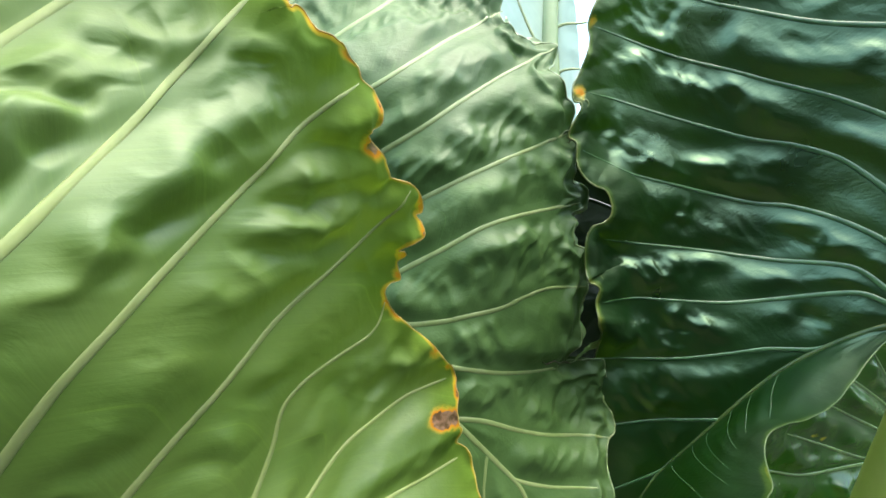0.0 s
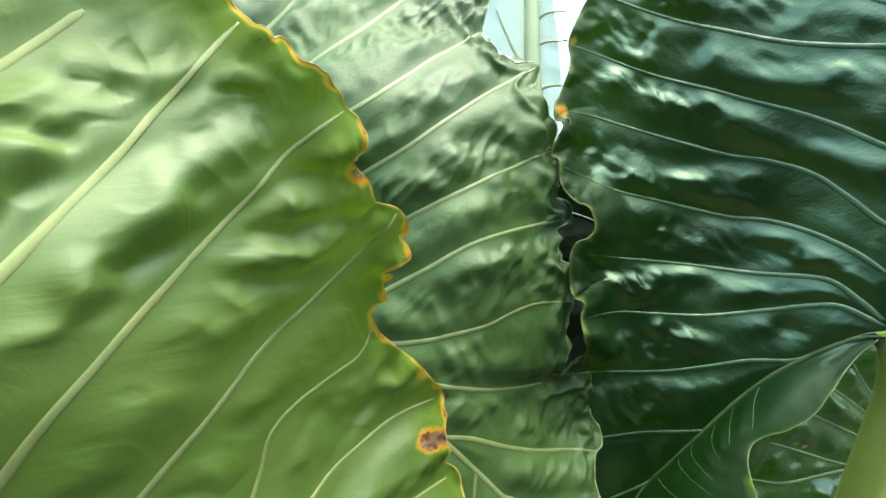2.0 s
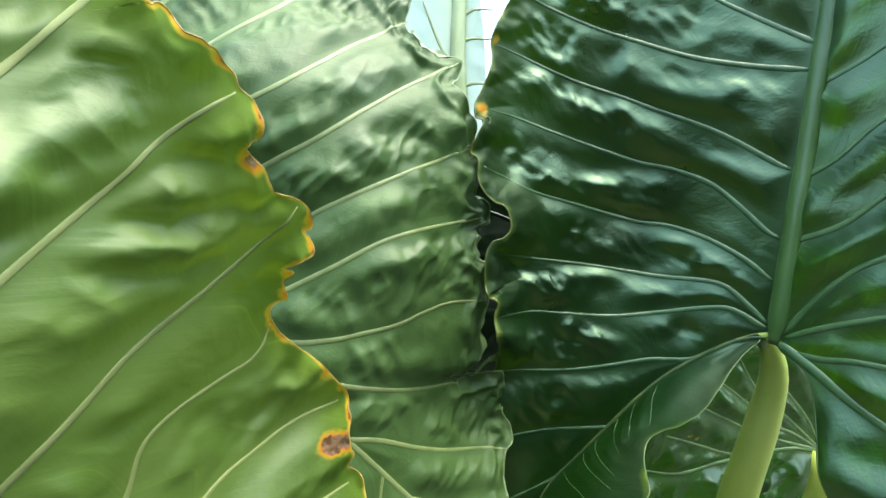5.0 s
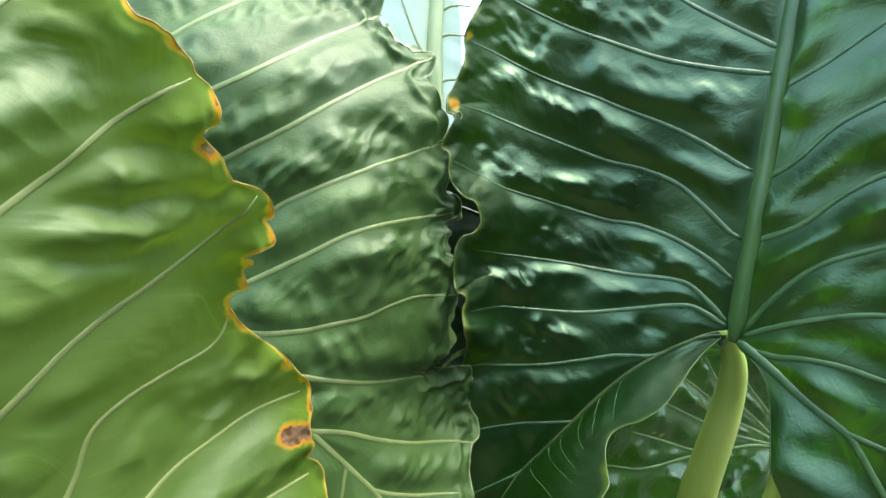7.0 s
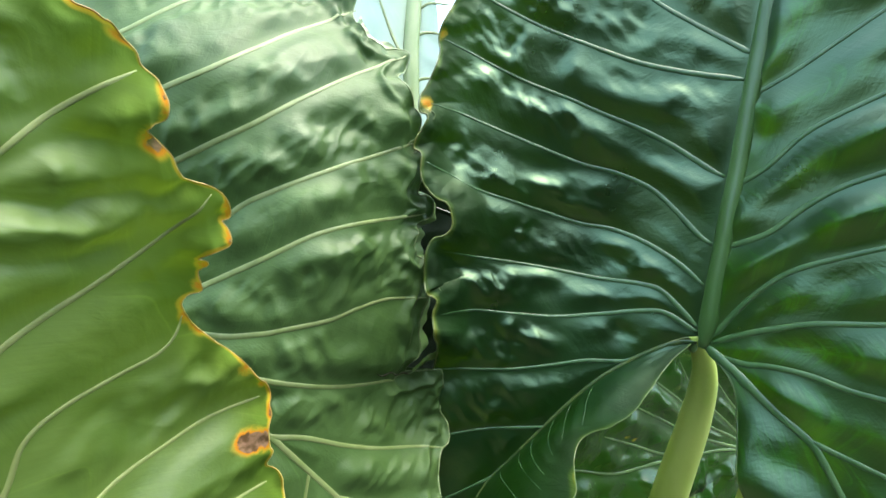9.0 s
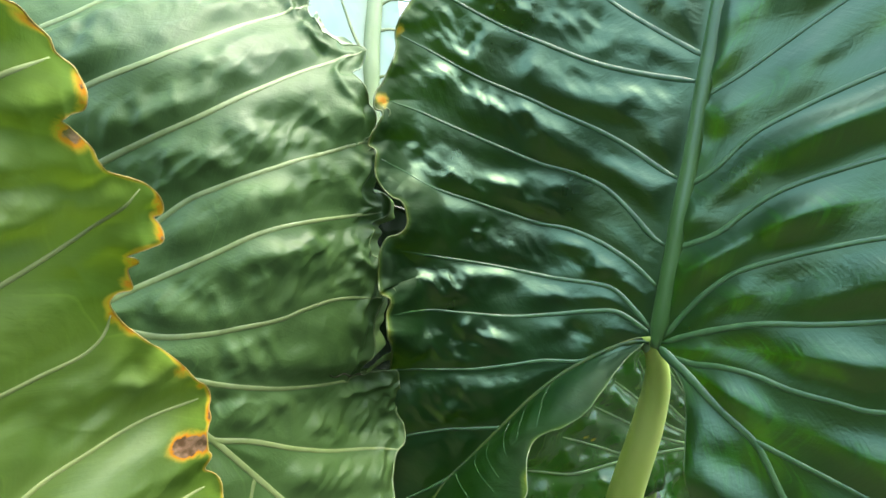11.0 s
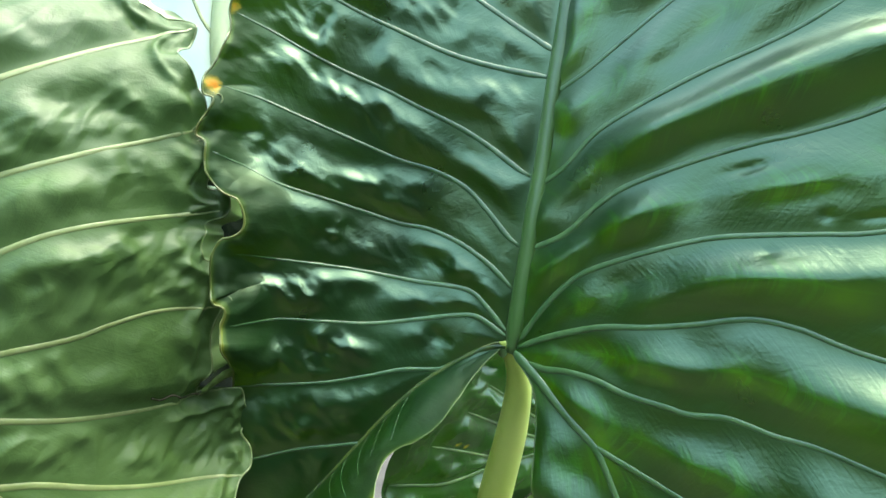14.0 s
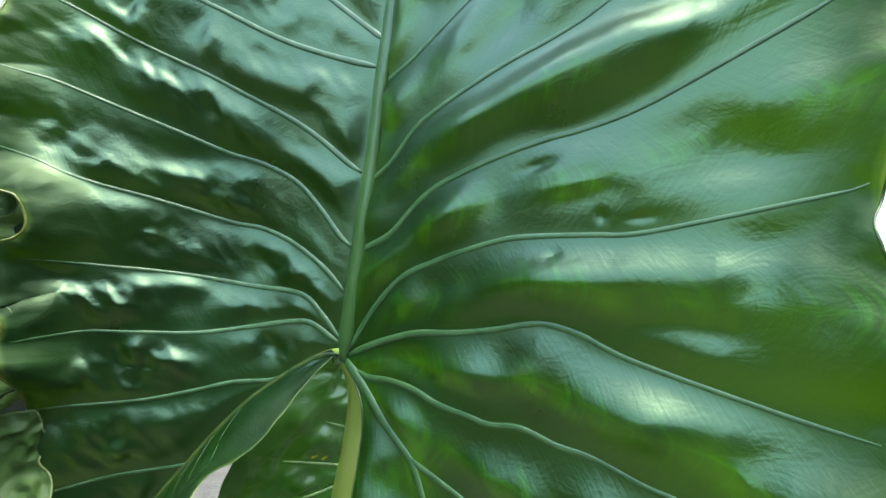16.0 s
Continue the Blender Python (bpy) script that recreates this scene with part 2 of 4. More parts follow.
def grid_mesh(name, places, wrap=False):
    """A mesh from rows of places, closed across each row if wrap."""
    rows, columns = places.shape[:2]
    index = np.arange(rows * columns).reshape(rows, columns)
    if wrap:
        index = np.concatenate([index, index[:, :1]], 1)
    quads = np.stack([index[:-1, :-1], index[:-1, 1:], index[1:, 1:], index[1:, :-1]], -1).reshape(-1, 4)
    mesh = bpy.data.meshes.new(name)
    mesh.from_pydata(places.reshape(-1, 3).tolist(), [], quads.tolist())
    return mesh


def tube(name, path, radii, material, parent, flat=1.0, up=None, sides=10, label=""):
    """A tapered round or flattened bar along a path."""
    path, radii = np.asarray(path, float), np.asarray(radii, float)
    along = np.gradient(path, axis=0)
    along /= np.linalg.norm(along, axis=1)[:, None]
    up = np.tile((0.0, -1.0, 0.0), (len(path), 1)) if up is None else up
    side = np.cross(along, up)
    side /= np.linalg.norm(side, axis=1)[:, None]
    lift = np.cross(side, along)
    turn = np.linspace(0, 2 * np.pi, sides, endpoint=False)
    ring = np.cos(turn)[None, :, None] * side[:, None] + flat * np.sin(turn)[None, :, None] * lift[:, None]
    places = path[:, None] + radii[:, None, None] * ring
    ends = np.stack([np.repeat(path[:1], sides, 0), np.repeat(path[-1:], sides, 0)])
    return part(name, grid_mesh(name, np.concatenate([ends[:1], places, ends[1:]]), True), material, parent, label)


class Blade:
    """One leaf surface: a smooth form over a plane of its own, with relief that follows its veins."""

    def __init__(self, form, veins, quilt=0.002, quilt_width=0.02, folds=0.002, fold_size=(0.03, 0.012), swell=0.004, lean=0.0, hem=0.003, hem_size=0.02,
        seed=1, calm=0.35, fine=0.12, dents=0.0, dents_from=(-9.0, -8.0), netted=True, ridge=0.0, bumps=(), calm_below=None):
        self.form, self.lines = form, [spline(v, 26) for v in veins]
        self.quilt, self.quilt_width, self.folds, self.fold_size = quilt, quilt_width, folds, fold_size
        self.swell, self.lean, self.hem, self.hem_size, self.seed, self.calm = swell, radians(lean), hem, hem_size, seed, calm
        self.fine, self.dents, self.dents_from, self.netted = fine, dents, dents_from, netted
        self.ridge, self.bumps, self.calm_below, self.margin, self.outward = ridge, bumps, calm_below, None, 1.0

    def bare(self, p, q):
        return self.form(np.asarray(p, float), np.asarray(q, float))

    def facing(self, p, q):
        e = 1e-4
        du, dv = self.bare(p + e, q) - self.bare(p - e, q), self.bare(p, q + e) - self.bare(p, q - e)
        n = np.cross(du, dv)
        n /= np.linalg.norm(n, axis=-1)[..., None]
        seen = np.array((0.12, 0.0, 1.16)) - self.bare(p, q)
        return n * np.sign((n * seen).sum(-1))[..., None]

    def turned(self, p, q):
        c, s = math.cos(self.lean), math.sin(self.lean)
        return c * p + s * q, c * q - s * p

    def relief(self, p, q):
        vein = gap_to(self.lines, p, q)
        a, b = self.turned(p, q)
        clear = smooth(vein, 0.0, self.quilt_width)
        near = gap_to([self.margin], p, q) if self.margin is not None else np.full(np.shape(p), 0.1)
        rim = self.calm + (1 - self.calm) * smooth(near, 0.16, 0.02)
        h = self.quilt * clear * (1 + 1.1 * ripple(a / 0.045, b / 0.045, self.seed + 2))
        long, wide = self.fold_size
        bend = 0.6 * ripple(a / 0.05, b / 0.05, self.seed + 6)
        pleat = ripple(a / wide + bend, b / long, self.seed)
        ca, cb = 0.8 * a + 0.6 * b, 0.8 * b - 0.6 * a
        crease = 0.4 - np.abs(ripple(ca / (wide * 2.6) - bend, cb / (wide * 1.1) + bend, self.seed + 5)) * 1.5
        fine = ripple(ca / (wide * 0.7) + bend, cb / (wide * 0.35), self.seed + 8)
        rim = rim * (0.3 + 1.1 * smooth(ripple(a / 0.075 + bend, b / 0.05, self.seed + 21), -0.45, 0.55))
        if self.calm_below:
            rim = rim * (0.45 + 0.55 * smooth(q, *self.calm_below))
        h = h + self.folds * rim * smooth(vein, 0.001, self.quilt_width * 0.7) * (0.8 * pleat + 0.45 * crease + self.fine * fine)
        if self.dents:
            pit = smooth(ripple(a / 0.013 + 1.5 * bend, b / 0.009 + bend, self.seed + 12), 0.1, 0.75) - 0.5 * smooth(ripple(a / 0.022 + bend, b / 0.012 - bend,
                self.seed + 14), 0.0, 0.8)
            patch = smooth(ripple(a / 0.06, b / 0.05, self.seed + 13), -0.6, 0.15) * smooth(q, *self.dents_from)
            h = h - self.dents * patch * pit * smooth(vein, 0.002, 0.012)
        if self.ridge:
            shift = 0.004 * ripple(p / 0.03, q / 0.03, self.seed + 15)
            h = h + self.ridge * np.exp(-((near - 0.013 - shift) / 0.0035) ** 2) * (0.6 + 0.7 * ripple(p / 0.02, q / 0.014, self.seed + 16))
        for x, y, along, across, lift in self.bumps:
            ca, cb = self.turned(x, y)
            wobble = 0.25 * bend
            h = h + lift * np.exp(-((a - ca) / along + wobble) ** 2 - ((b - cb) / across - wobble) ** 2)
        h = h + self.swell * smooth(vein, 0.0, 0.02) * ripple(a / 0.07, b / 0.05, self.seed + 9)
        h = h + self.hem * smooth(near, self.hem_size, 0.0) * (
            ripple(p / 0.022, q / 0.022, self.seed + 3) + 0.4 * ripple(p / 0.010, q / 0.010, self.seed + 4))
        return h

    def place(self, p, q, above=0.0):
        return self.bare(p, q) + (self.relief(p, q) + above)[..., None] * self.facing(p, q)

    def skin(self, name, inner, edge, material, parent, rows=320, columns=150, crowd=1.35, spots=(), label="", margin=None):
        edge = spline(edge, rows)
        inner = np.repeat(np.array(inner, float), rows, 0) if len(inner) == 1 else spline(inner, rows)
        self.margin = edge if margin is None else spline(margin, 500)
        u = 1 - (1 - np.linspace(0, 1, columns)) ** crowd
        reach = np.arange(-30, 31)
        weight = np.exp(-(reach / 14.0) ** 2)
        padded = np.pad(edge, ((30, 30), (0, 0)), "reflect", reflect_type="odd")
        calm_edge = np.stack([np.convolve(column, weight / weight.sum(), "valid") for column in padded.T], 1)
        pq = inner[:, None] + (calm_edge - inner)[:, None] * u[None, :, None] + (edge - calm_edge)[:, None] * (u**5)[None, :, None]
        p, q = pq[..., 0], pq[..., 1]
        mesh = grid_mesh(name, self.place(p, q))
        a, b = self.turned(p, q)
        for key, values in (("middle_gap", middle_gap(self.lines, p, q) if self.netted else np.ones(p.shape)), ("vein_gap", gap_to(self.lines, p, q)), ("margin_gap", gap_to([edge[::2]], p, q)), ("dry_spot", sum((strength * np.exp(-(((p - x) / w) ** 2 + ((q - y) / h) ** 2)) for x, y, w, h, strength in spots), np.zeros(p.shape)))):
            mesh.attributes.new(key, "FLOAT", "POINT").data.foreach_set("value", values.ravel())
        gap = gap_to(self.lines, p, q)
        mesh.attributes.new("feather_place", "FLOAT_VECTOR", "POINT").data.foreach_set("vector", np.stack([a * self.outward - 0.9 * gap, 0.06 * gap, 0.04 * b], -1).ravel())
        mesh.attributes.new("leaf_place", "FLOAT_VECTOR", "POINT").data.foreach_set("vector", np.stack([a, b, 0 * a], -1).ravel())
        return part(name, mesh, material, parent, label)

    def vein(self, points, thick, thin, material, parent, name="vein", flat=0.42, sink=0.05, label=""):
        line = spline(points, 70)
        up = self.facing(line[:, 0], line[:, 1])
        radii = np.linspace(thick, thin, len(line)) * (1 + 0.06 * ripple(np.arange(len(line)) / 6.0, 0.5 + 0 * line[:, 0], self.seed))
        u = np.linspace(0, 1, len(line))
        radii = radii * (0.5 + 0.5 * smooth(u, 0, 0.05)) * (0.5 + 0.5 * smooth(1 - u, 0, 0.06))
        path = self.place(line[:, 0], line[:, 1]) - sink * radii[:, None] * up
        return tube(name, path, radii, material, parent, flat, up, 10, label)

    def hem_line(self, edge, thick, material, parent, label=""):
        line = spline(edge, 520)
        up = self.facing(line[:, 0], line[:, 1])
        return tube("margin", self.place(line[:, 0], line[:, 1]), np.full(len(line), thick), material, parent, 0.8, up, 6, label)


def flap(blade, low, high, lift_low, lift_high, material, parent, name="flap", label=""):
    """A strip of torn or turned leaf between two lines, standing off the leaf by the given heights."""
    low, high = spline(low, 40), spline(high, 40)
    u = np.linspace(0, 1, 16)[None, :]
    pq = low[:, None] + (high - low)[:, None] * u[..., None]
    lift = lift_low + (lift_high - lift_low) * np.sin(u * np.pi / 2) + 0.0012 * ripple(pq[..., 0] / 0.006, pq[..., 1] / 0.006, 4)
    base = blade.bare(pq[..., 0], pq[..., 1]) + lift[..., None] * blade.facing(pq[..., 0], pq[..., 1])
    return part(name, grid_mesh(name, base), material, parent, label)


def draped(plane, swellings, size):
    """A sheet y over (x, z): a tilted plane with soft swellings."""
    def form(p, q):
        y = plane[0] + plane[1] * p + plane[2] * (q - 1.15)
        for x, z, h in swellings:
            y = y + h * np.exp(-((p - x) ** 2 + (q - z) ** 2) / (2 * size * size))
        return np.stack([p, y, q], -1)
    return form


ROOT, SPINE = np.array((0.336, 0.352, 1.114)), np.array((0.073789, -0.15409, 0.9853))


def half(c, side, out, swellings=(), margin=None, curl=None):
    """Half of the folded leaf: p runs away from the midrib, q along it. The margin may curl forward by a share that changes along it."""
    side, out = np.array(side), np.array(out)
    def form(p, q):
        h = c[0] * p + c[1] * p * p + c[2] * p * q + c[3] * p**3 + c[4] * p * q * q + c[5] * p * p * q
        away = np.clip(p / 0.06, 0, None)
        away = away / (1 + away**4) ** 0.25
        for x, z, lift in swellings:
            h = h + lift * away * np.exp(-((p - x) ** 2 + (q - z) ** 2) / 0.0072)
        place = ROOT + q[..., None] * SPINE + p[..., None] * side + h[..., None] * out
        if curl is not None:
            near = smooth(gap_to([margin], p, q), 0.036, 0.0) ** 1.4
            share = np.interp(q, curl[0], curl[1]) * near
            place = place + share[..., None] * (np.array((0.03, 0.0, 1.158)) - place)
        return place
    return form


def tilted(x0, z0, y0, a, b):
    def form(p, q):
        return np.stack([p, y0 + a * (p - x0) + b * (q - z0), q], -1)
    return form


def leaf(label):
    return tagged(new("leaf"), label, "leaf", "large plant leaves")


# ---- ground ----
def build_ground():
    bm = bmesh.new()
    bmesh.ops.create_grid(bm, x_segments=40, y_segments=40, size=60)
    for v in bm.verts:
        v.co.z = 0.01 * noise.noise(v.co * 0.7)
    mesh = bpy.data.meshes.new("ground")
    bm.to_mesh(mesh)
    tagged(part("ground", mesh, GROUND, None), "dry grey-brown bare ground under the plants", "ground", kind="structure")


build_ground()


def build_blocker(name, x0, x1, y0, y1, height, label):
    bm = bmesh.new()
    bmesh.ops.create_cube(bm, size=1)
    for v in bm.verts:
        v.co = ((x0 + x1) / 2 + v.co.x * (x1 - x0), (y0 + y1) / 2 + v.co.y * (y1 - y0), (v.co.z + 0.5) * height)
    bmesh.ops.bevel(bm, geom=bm.edges[:], offset=0.01, segments=2, affect="EDGES")
    mesh = bpy.data.meshes.new(name)
    bm.to_mesh(mesh)
    tagged(part(name, mesh, DARK_BLOCKER, None), label, "wall", kind="structure")


# Unseen wall added behind the camera to hide the low sky from reflections.
build_blocker("blocker_south", -5.0, 3.0, -1.9, -1.7, 2.2, "plain dark unseen wall added to block the low sky")

# Second unseen wall, added to darken what the folded leaf mirrors from the west.
build_blocker("blocker_west", -3.2, -3.0, -1.69, 4.0, 1.2, "plain dark unseen wall added at the side to block the low sky")

# ---- yellow-green leaf, nearest ----
leaf_a = leaf("large yellow-green leaf with thick pale veins and a wavy browned margin")
A_EDGE_HIGH = [(-0.14, 1.34), (-0.12, 1.325), (-0.0897, 1.2907), (-0.0829, 1.2806), (-0.0805, 1.2766), (-0.0773, 1.2751), (-0.0751, 1.2726), (-0.0738,
    1.27), (-0.0725, 1.2721), (-0.071, 1.2727), (-0.0685, 1.2716), (-0.0665, 1.2693), (-0.0653, 1.2666), (-0.0633, 1.2635), (-0.0584, 1.2626),
    (-0.0558, 1.2615), (-0.0534, 1.2618), (-0.0503, 1.2603), (-0.0444, 1.2563), (-0.0432, 1.2537), (-0.042, 1.2504), (-0.0379, 1.2472), (-0.0366,
    1.2448), (-0.0354, 1.2413), (-0.035, 1.2375), (-0.0355, 1.2336), (-0.0364, 1.2306), (-0.0381, 1.2289), (-0.0414, 1.227), (-0.0439, 1.2243),
    (-0.0422, 1.2231), (-0.0399, 1.2211), (-0.0359, 1.2162), (-0.0347, 1.2119), (-0.0332, 1.2091), (-0.0305, 1.206), (-0.0275, 1.2053)]
A_EDGE_WAVY = [(-0.0235, 1.2053), (-0.0198, 1.2043), (-0.0167, 1.2026), (-0.0134, 1.1992), (-0.0115, 1.1949), (-0.0113, 1.1911), (-0.0127, 1.1883),
    (-0.0159, 1.1864), (-0.0146, 1.1839), (-0.0143, 1.1802), (-0.0155, 1.1767), (-0.0186, 1.1748), (-0.0244, 1.1729), (-0.0282, 1.1696), (-0.03,
    1.1662), (-0.0277, 1.1666), (-0.0258, 1.1649), (-0.0256, 1.1625), (-0.0277, 1.16), (-0.0294, 1.1575), (-0.0288, 1.1493), (-0.0302, 1.1472),
    (-0.0335, 1.1462), (-0.0362, 1.1434), (-0.0373, 1.1403), (-0.0368, 1.137), (-0.0354, 1.1332), (-0.0313, 1.1254)]
A_EDGE_DEEP = [(-0.0228, 1.1154), (-0.0173, 1.111), (-0.0079, 1.1015), (0.0011, 1.0901), (0.0054, 1.0866), (0.0082, 1.0816), (0.0093, 1.0768),
    (0.0085, 1.0718), (0.0096, 1.0658), (0.0079, 1.0583), (0.0082, 1.0519), (0.0093, 1.0458), (0.0112, 1.0423), (0.009, 1.035), (0.013, 1.032),
    (0.0161, 1.0297), (0.0188, 1.0251), (0.0202, 1.0192), (0.0225, 1.0044), (0.0257, 0.9921), (0.0311, 0.9757)]
A_EDGE = A_EDGE_HIGH + A_EDGE_WAVY + A_EDGE_DEEP
A_VEINS = [
    ([(-0.1625, 1.2057), (-0.1533, 1.2305), (-0.1477, 1.2421), (-0.1415, 1.2529), (-0.133, 1.2671)], 0.0030, 0.0018),
    ([(-0.1484, 1.1337), (-0.1366, 1.1573), (-0.1297, 1.176), (-0.1222, 1.1985), (-0.1115, 1.2287), (-0.0968, 1.2573), (-0.0853, 1.2769)], 0.0034, 0.0013),
    ([(-0.1648, 1.0585), (-0.1451, 1.088), (-0.1306, 1.1113), (-0.1185, 1.1311), (-0.1069, 1.1537), (-0.0939, 1.1798), (-0.0758, 1.2119), (-0.0596,
        1.2326), (-0.044, 1.2475)], 0.0036, 0.0010),
    ([(-0.1326, 1.0534), (-0.1156, 1.0776), (-0.0991, 1.1002), (-0.0804, 1.1293), (-0.058, 1.1569), (-0.0346, 1.1839), (-0.0208, 1.201)], 0.0032, 0.0009),
    ([(-0.0983, 1.0269), (-0.0893, 1.0581), (-0.0845, 1.0792), (-0.0756, 1.0917), (-0.0612, 1.1023), (-0.0472, 1.1119), (-0.0391, 1.1237), (-0.0372,
        1.1327)], 0.0026, 0.0009),
    ([(-0.0796, 1.0193), (-0.0616, 1.0451), (-0.0445, 1.0572), (-0.0243, 1.0688), (0.0025, 1.0773)], 0.0022, 0.0008),
    ([(-0.0481, 1.0086), (-0.033, 1.0119), (-0.0089, 1.0179), (0.0102, 1.0244)], 0.0018, 0.0008),
]
blade_a = Blade(draped(*((0.2966, 0.7771, -0.0448), [(-0.072, 1.16, 0.0145), (-0.003, 1.049, 0.0331), (-0.073, 1.27, -0.0011), (-0.077, 1.087,
    0.0449), (-0.122, 1.208, 0.0167), (-0.126, 1.137, -0.0808), (-0.043, 1.222, -0.0347), (-0.028, 1.164, 0.0434), (-0.089, 1.234, -0.0005), (0.007,
    1.087, -0.0111)], 0.06)), [v[0] for v in A_VEINS], 0.004, 0.018, 0.0085, (0.016, 0.022), 0.006, 48, 0.003, 0.012, 3, 0.8, 0.2, 0.0010, (1.0, 1.2), calm_below=(1.06, 1.2), bumps=[
    (-0.0668, 1.256, 0.014, 0.010, 0.0062), (-0.0976, 1.2105, 0.026, 0.011, 0.0062), (-0.054, 1.2368, 0.016, 0.009, 0.0057), (-0.0289, 1.1932, 0.012, 0.009, 0.0052),
    (-0.1135, 1.1842, 0.018, 0.009, 0.0036), (-0.0731, 1.1538, 0.009, 0.006, 0.0026), (-0.1275, 1.2152, 0.018, 0.009, 0.0047), (-0.0795, 1.2736, 0.012, 0.008, 0.0047),
    (-0.1021, 1.2514, 0.014, 0.007, 0.0036), (-0.0369, 1.1106, 0.014, 0.008, 0.0031), (-0.079, 1.207, 0.014, 0.007, 0.0031), (-0.0087, 1.1065, 0.012, 0.006, 0.0026),
    (-0.0913, 1.1267, 0.030, 0.007, -0.0031), (-0.0538, 1.1834, 0.012, 0.007, 0.0026), (-0.0165, 1.0277, 0.010, 0.008, 0.0031)])
A_SPOTS = [(-0.0005, 1.0510, 0.0094, 0.0062, 1.6), (-0.0412, 1.2205, 0.0052, 0.0062, 0.58), (-0.0362, 1.2375, 0.0030, 0.0085, 0.50), (-0.0129, 1.1945, 0.0034, 0.0075, 0.50),
    (-0.0152, 1.1795, 0.0034, 0.0050, 0.47), (-0.0272, 1.1638, 0.0036, 0.0040, 0.52), (-0.0300, 1.1505, 0.0036, 0.0050, 0.42), (-0.0352, 1.1345, 0.0036, 0.0070, 0.52),
    (-0.0300, 1.1255, 0.0036, 0.0050, 0.44), (-0.0060, 1.0975, 0.0065, 0.0055, 0.36), (-0.0481, 1.2586, 0.0068, 0.0030, 0.42), (0.0092, 1.0688, 0.0025, 0.0060, 0.60),
    (0.0030, 1.0870, 0.0040, 0.0040, 0.40)]
blade_a.skin("blade", [(-0.19, 1.29), (-0.19, 1.2), (-0.185, 1.08), (-0.16, 0.93)], A_EDGE, SKIN_A, leaf_a, 620, 220, 1.35, A_SPOTS)
for line, thick, thin in A_VEINS:
    blade_a.vein(line, 0.74 * thick, thin, RIB_PALE, leaf_a, flat=0.3)
tube("stalk", spline([blade_a.bare(-0.16, 0.94), (-0.17, 0.2, 0.8), (-0.12, 0.4, 0.3), (-0.05, 0.6, 0.0)], 40), np.linspace(0.012, 0.024, 40), STALK, leaf_a, 1.0, None, 16)
blade_a.hem_line(A_EDGE, 0.00035, MARGIN_DRY, leaf_a, "dry orange-brown margin")

# ---- mid-green leaf behind it ----
leaf_b = leaf("crumpled mid-green leaf with raised pale veins and a torn edge")
B_EDGE = [(0.0676, 1.4664), (0.0598, 1.4239), (0.052, 1.39), (0.0562, 1.3748), (0.0684, 1.3587), (0.0865, 1.3598), (0.1018, 1.3559), (0.0993, 1.3388),
    (0.0913, 1.3256), (0.1022, 1.3069), (0.1082, 1.2956), (0.1119, 1.2818), (0.1101, 1.2708), (0.1181, 1.266), (0.1176, 1.2537), (0.1136, 1.232), (0.1239,
    1.2319), (0.1311, 1.2249), (0.1298, 1.213), (0.1148, 1.2028), (0.1117, 1.1804), (0.1234, 1.1707), (0.1274, 1.1604), (0.1292, 1.1423), (0.1219,
    1.1191), (0.1212, 1.0952), (0.1153, 1.0848), (0.114, 1.071)]
B_EDGE_LOW = [(0.114, 1.071), (0.1346, 1.0748), (0.1458, 1.0751), (0.1497, 1.0585), (0.1538, 1.0478), (0.1472, 1.0351), (0.1549, 1.0227), (0.1554,
    1.0089), (0.1474, 1.0005), (0.1439, 0.9841), (0.1447, 0.9636), (0.1453, 0.9339)]
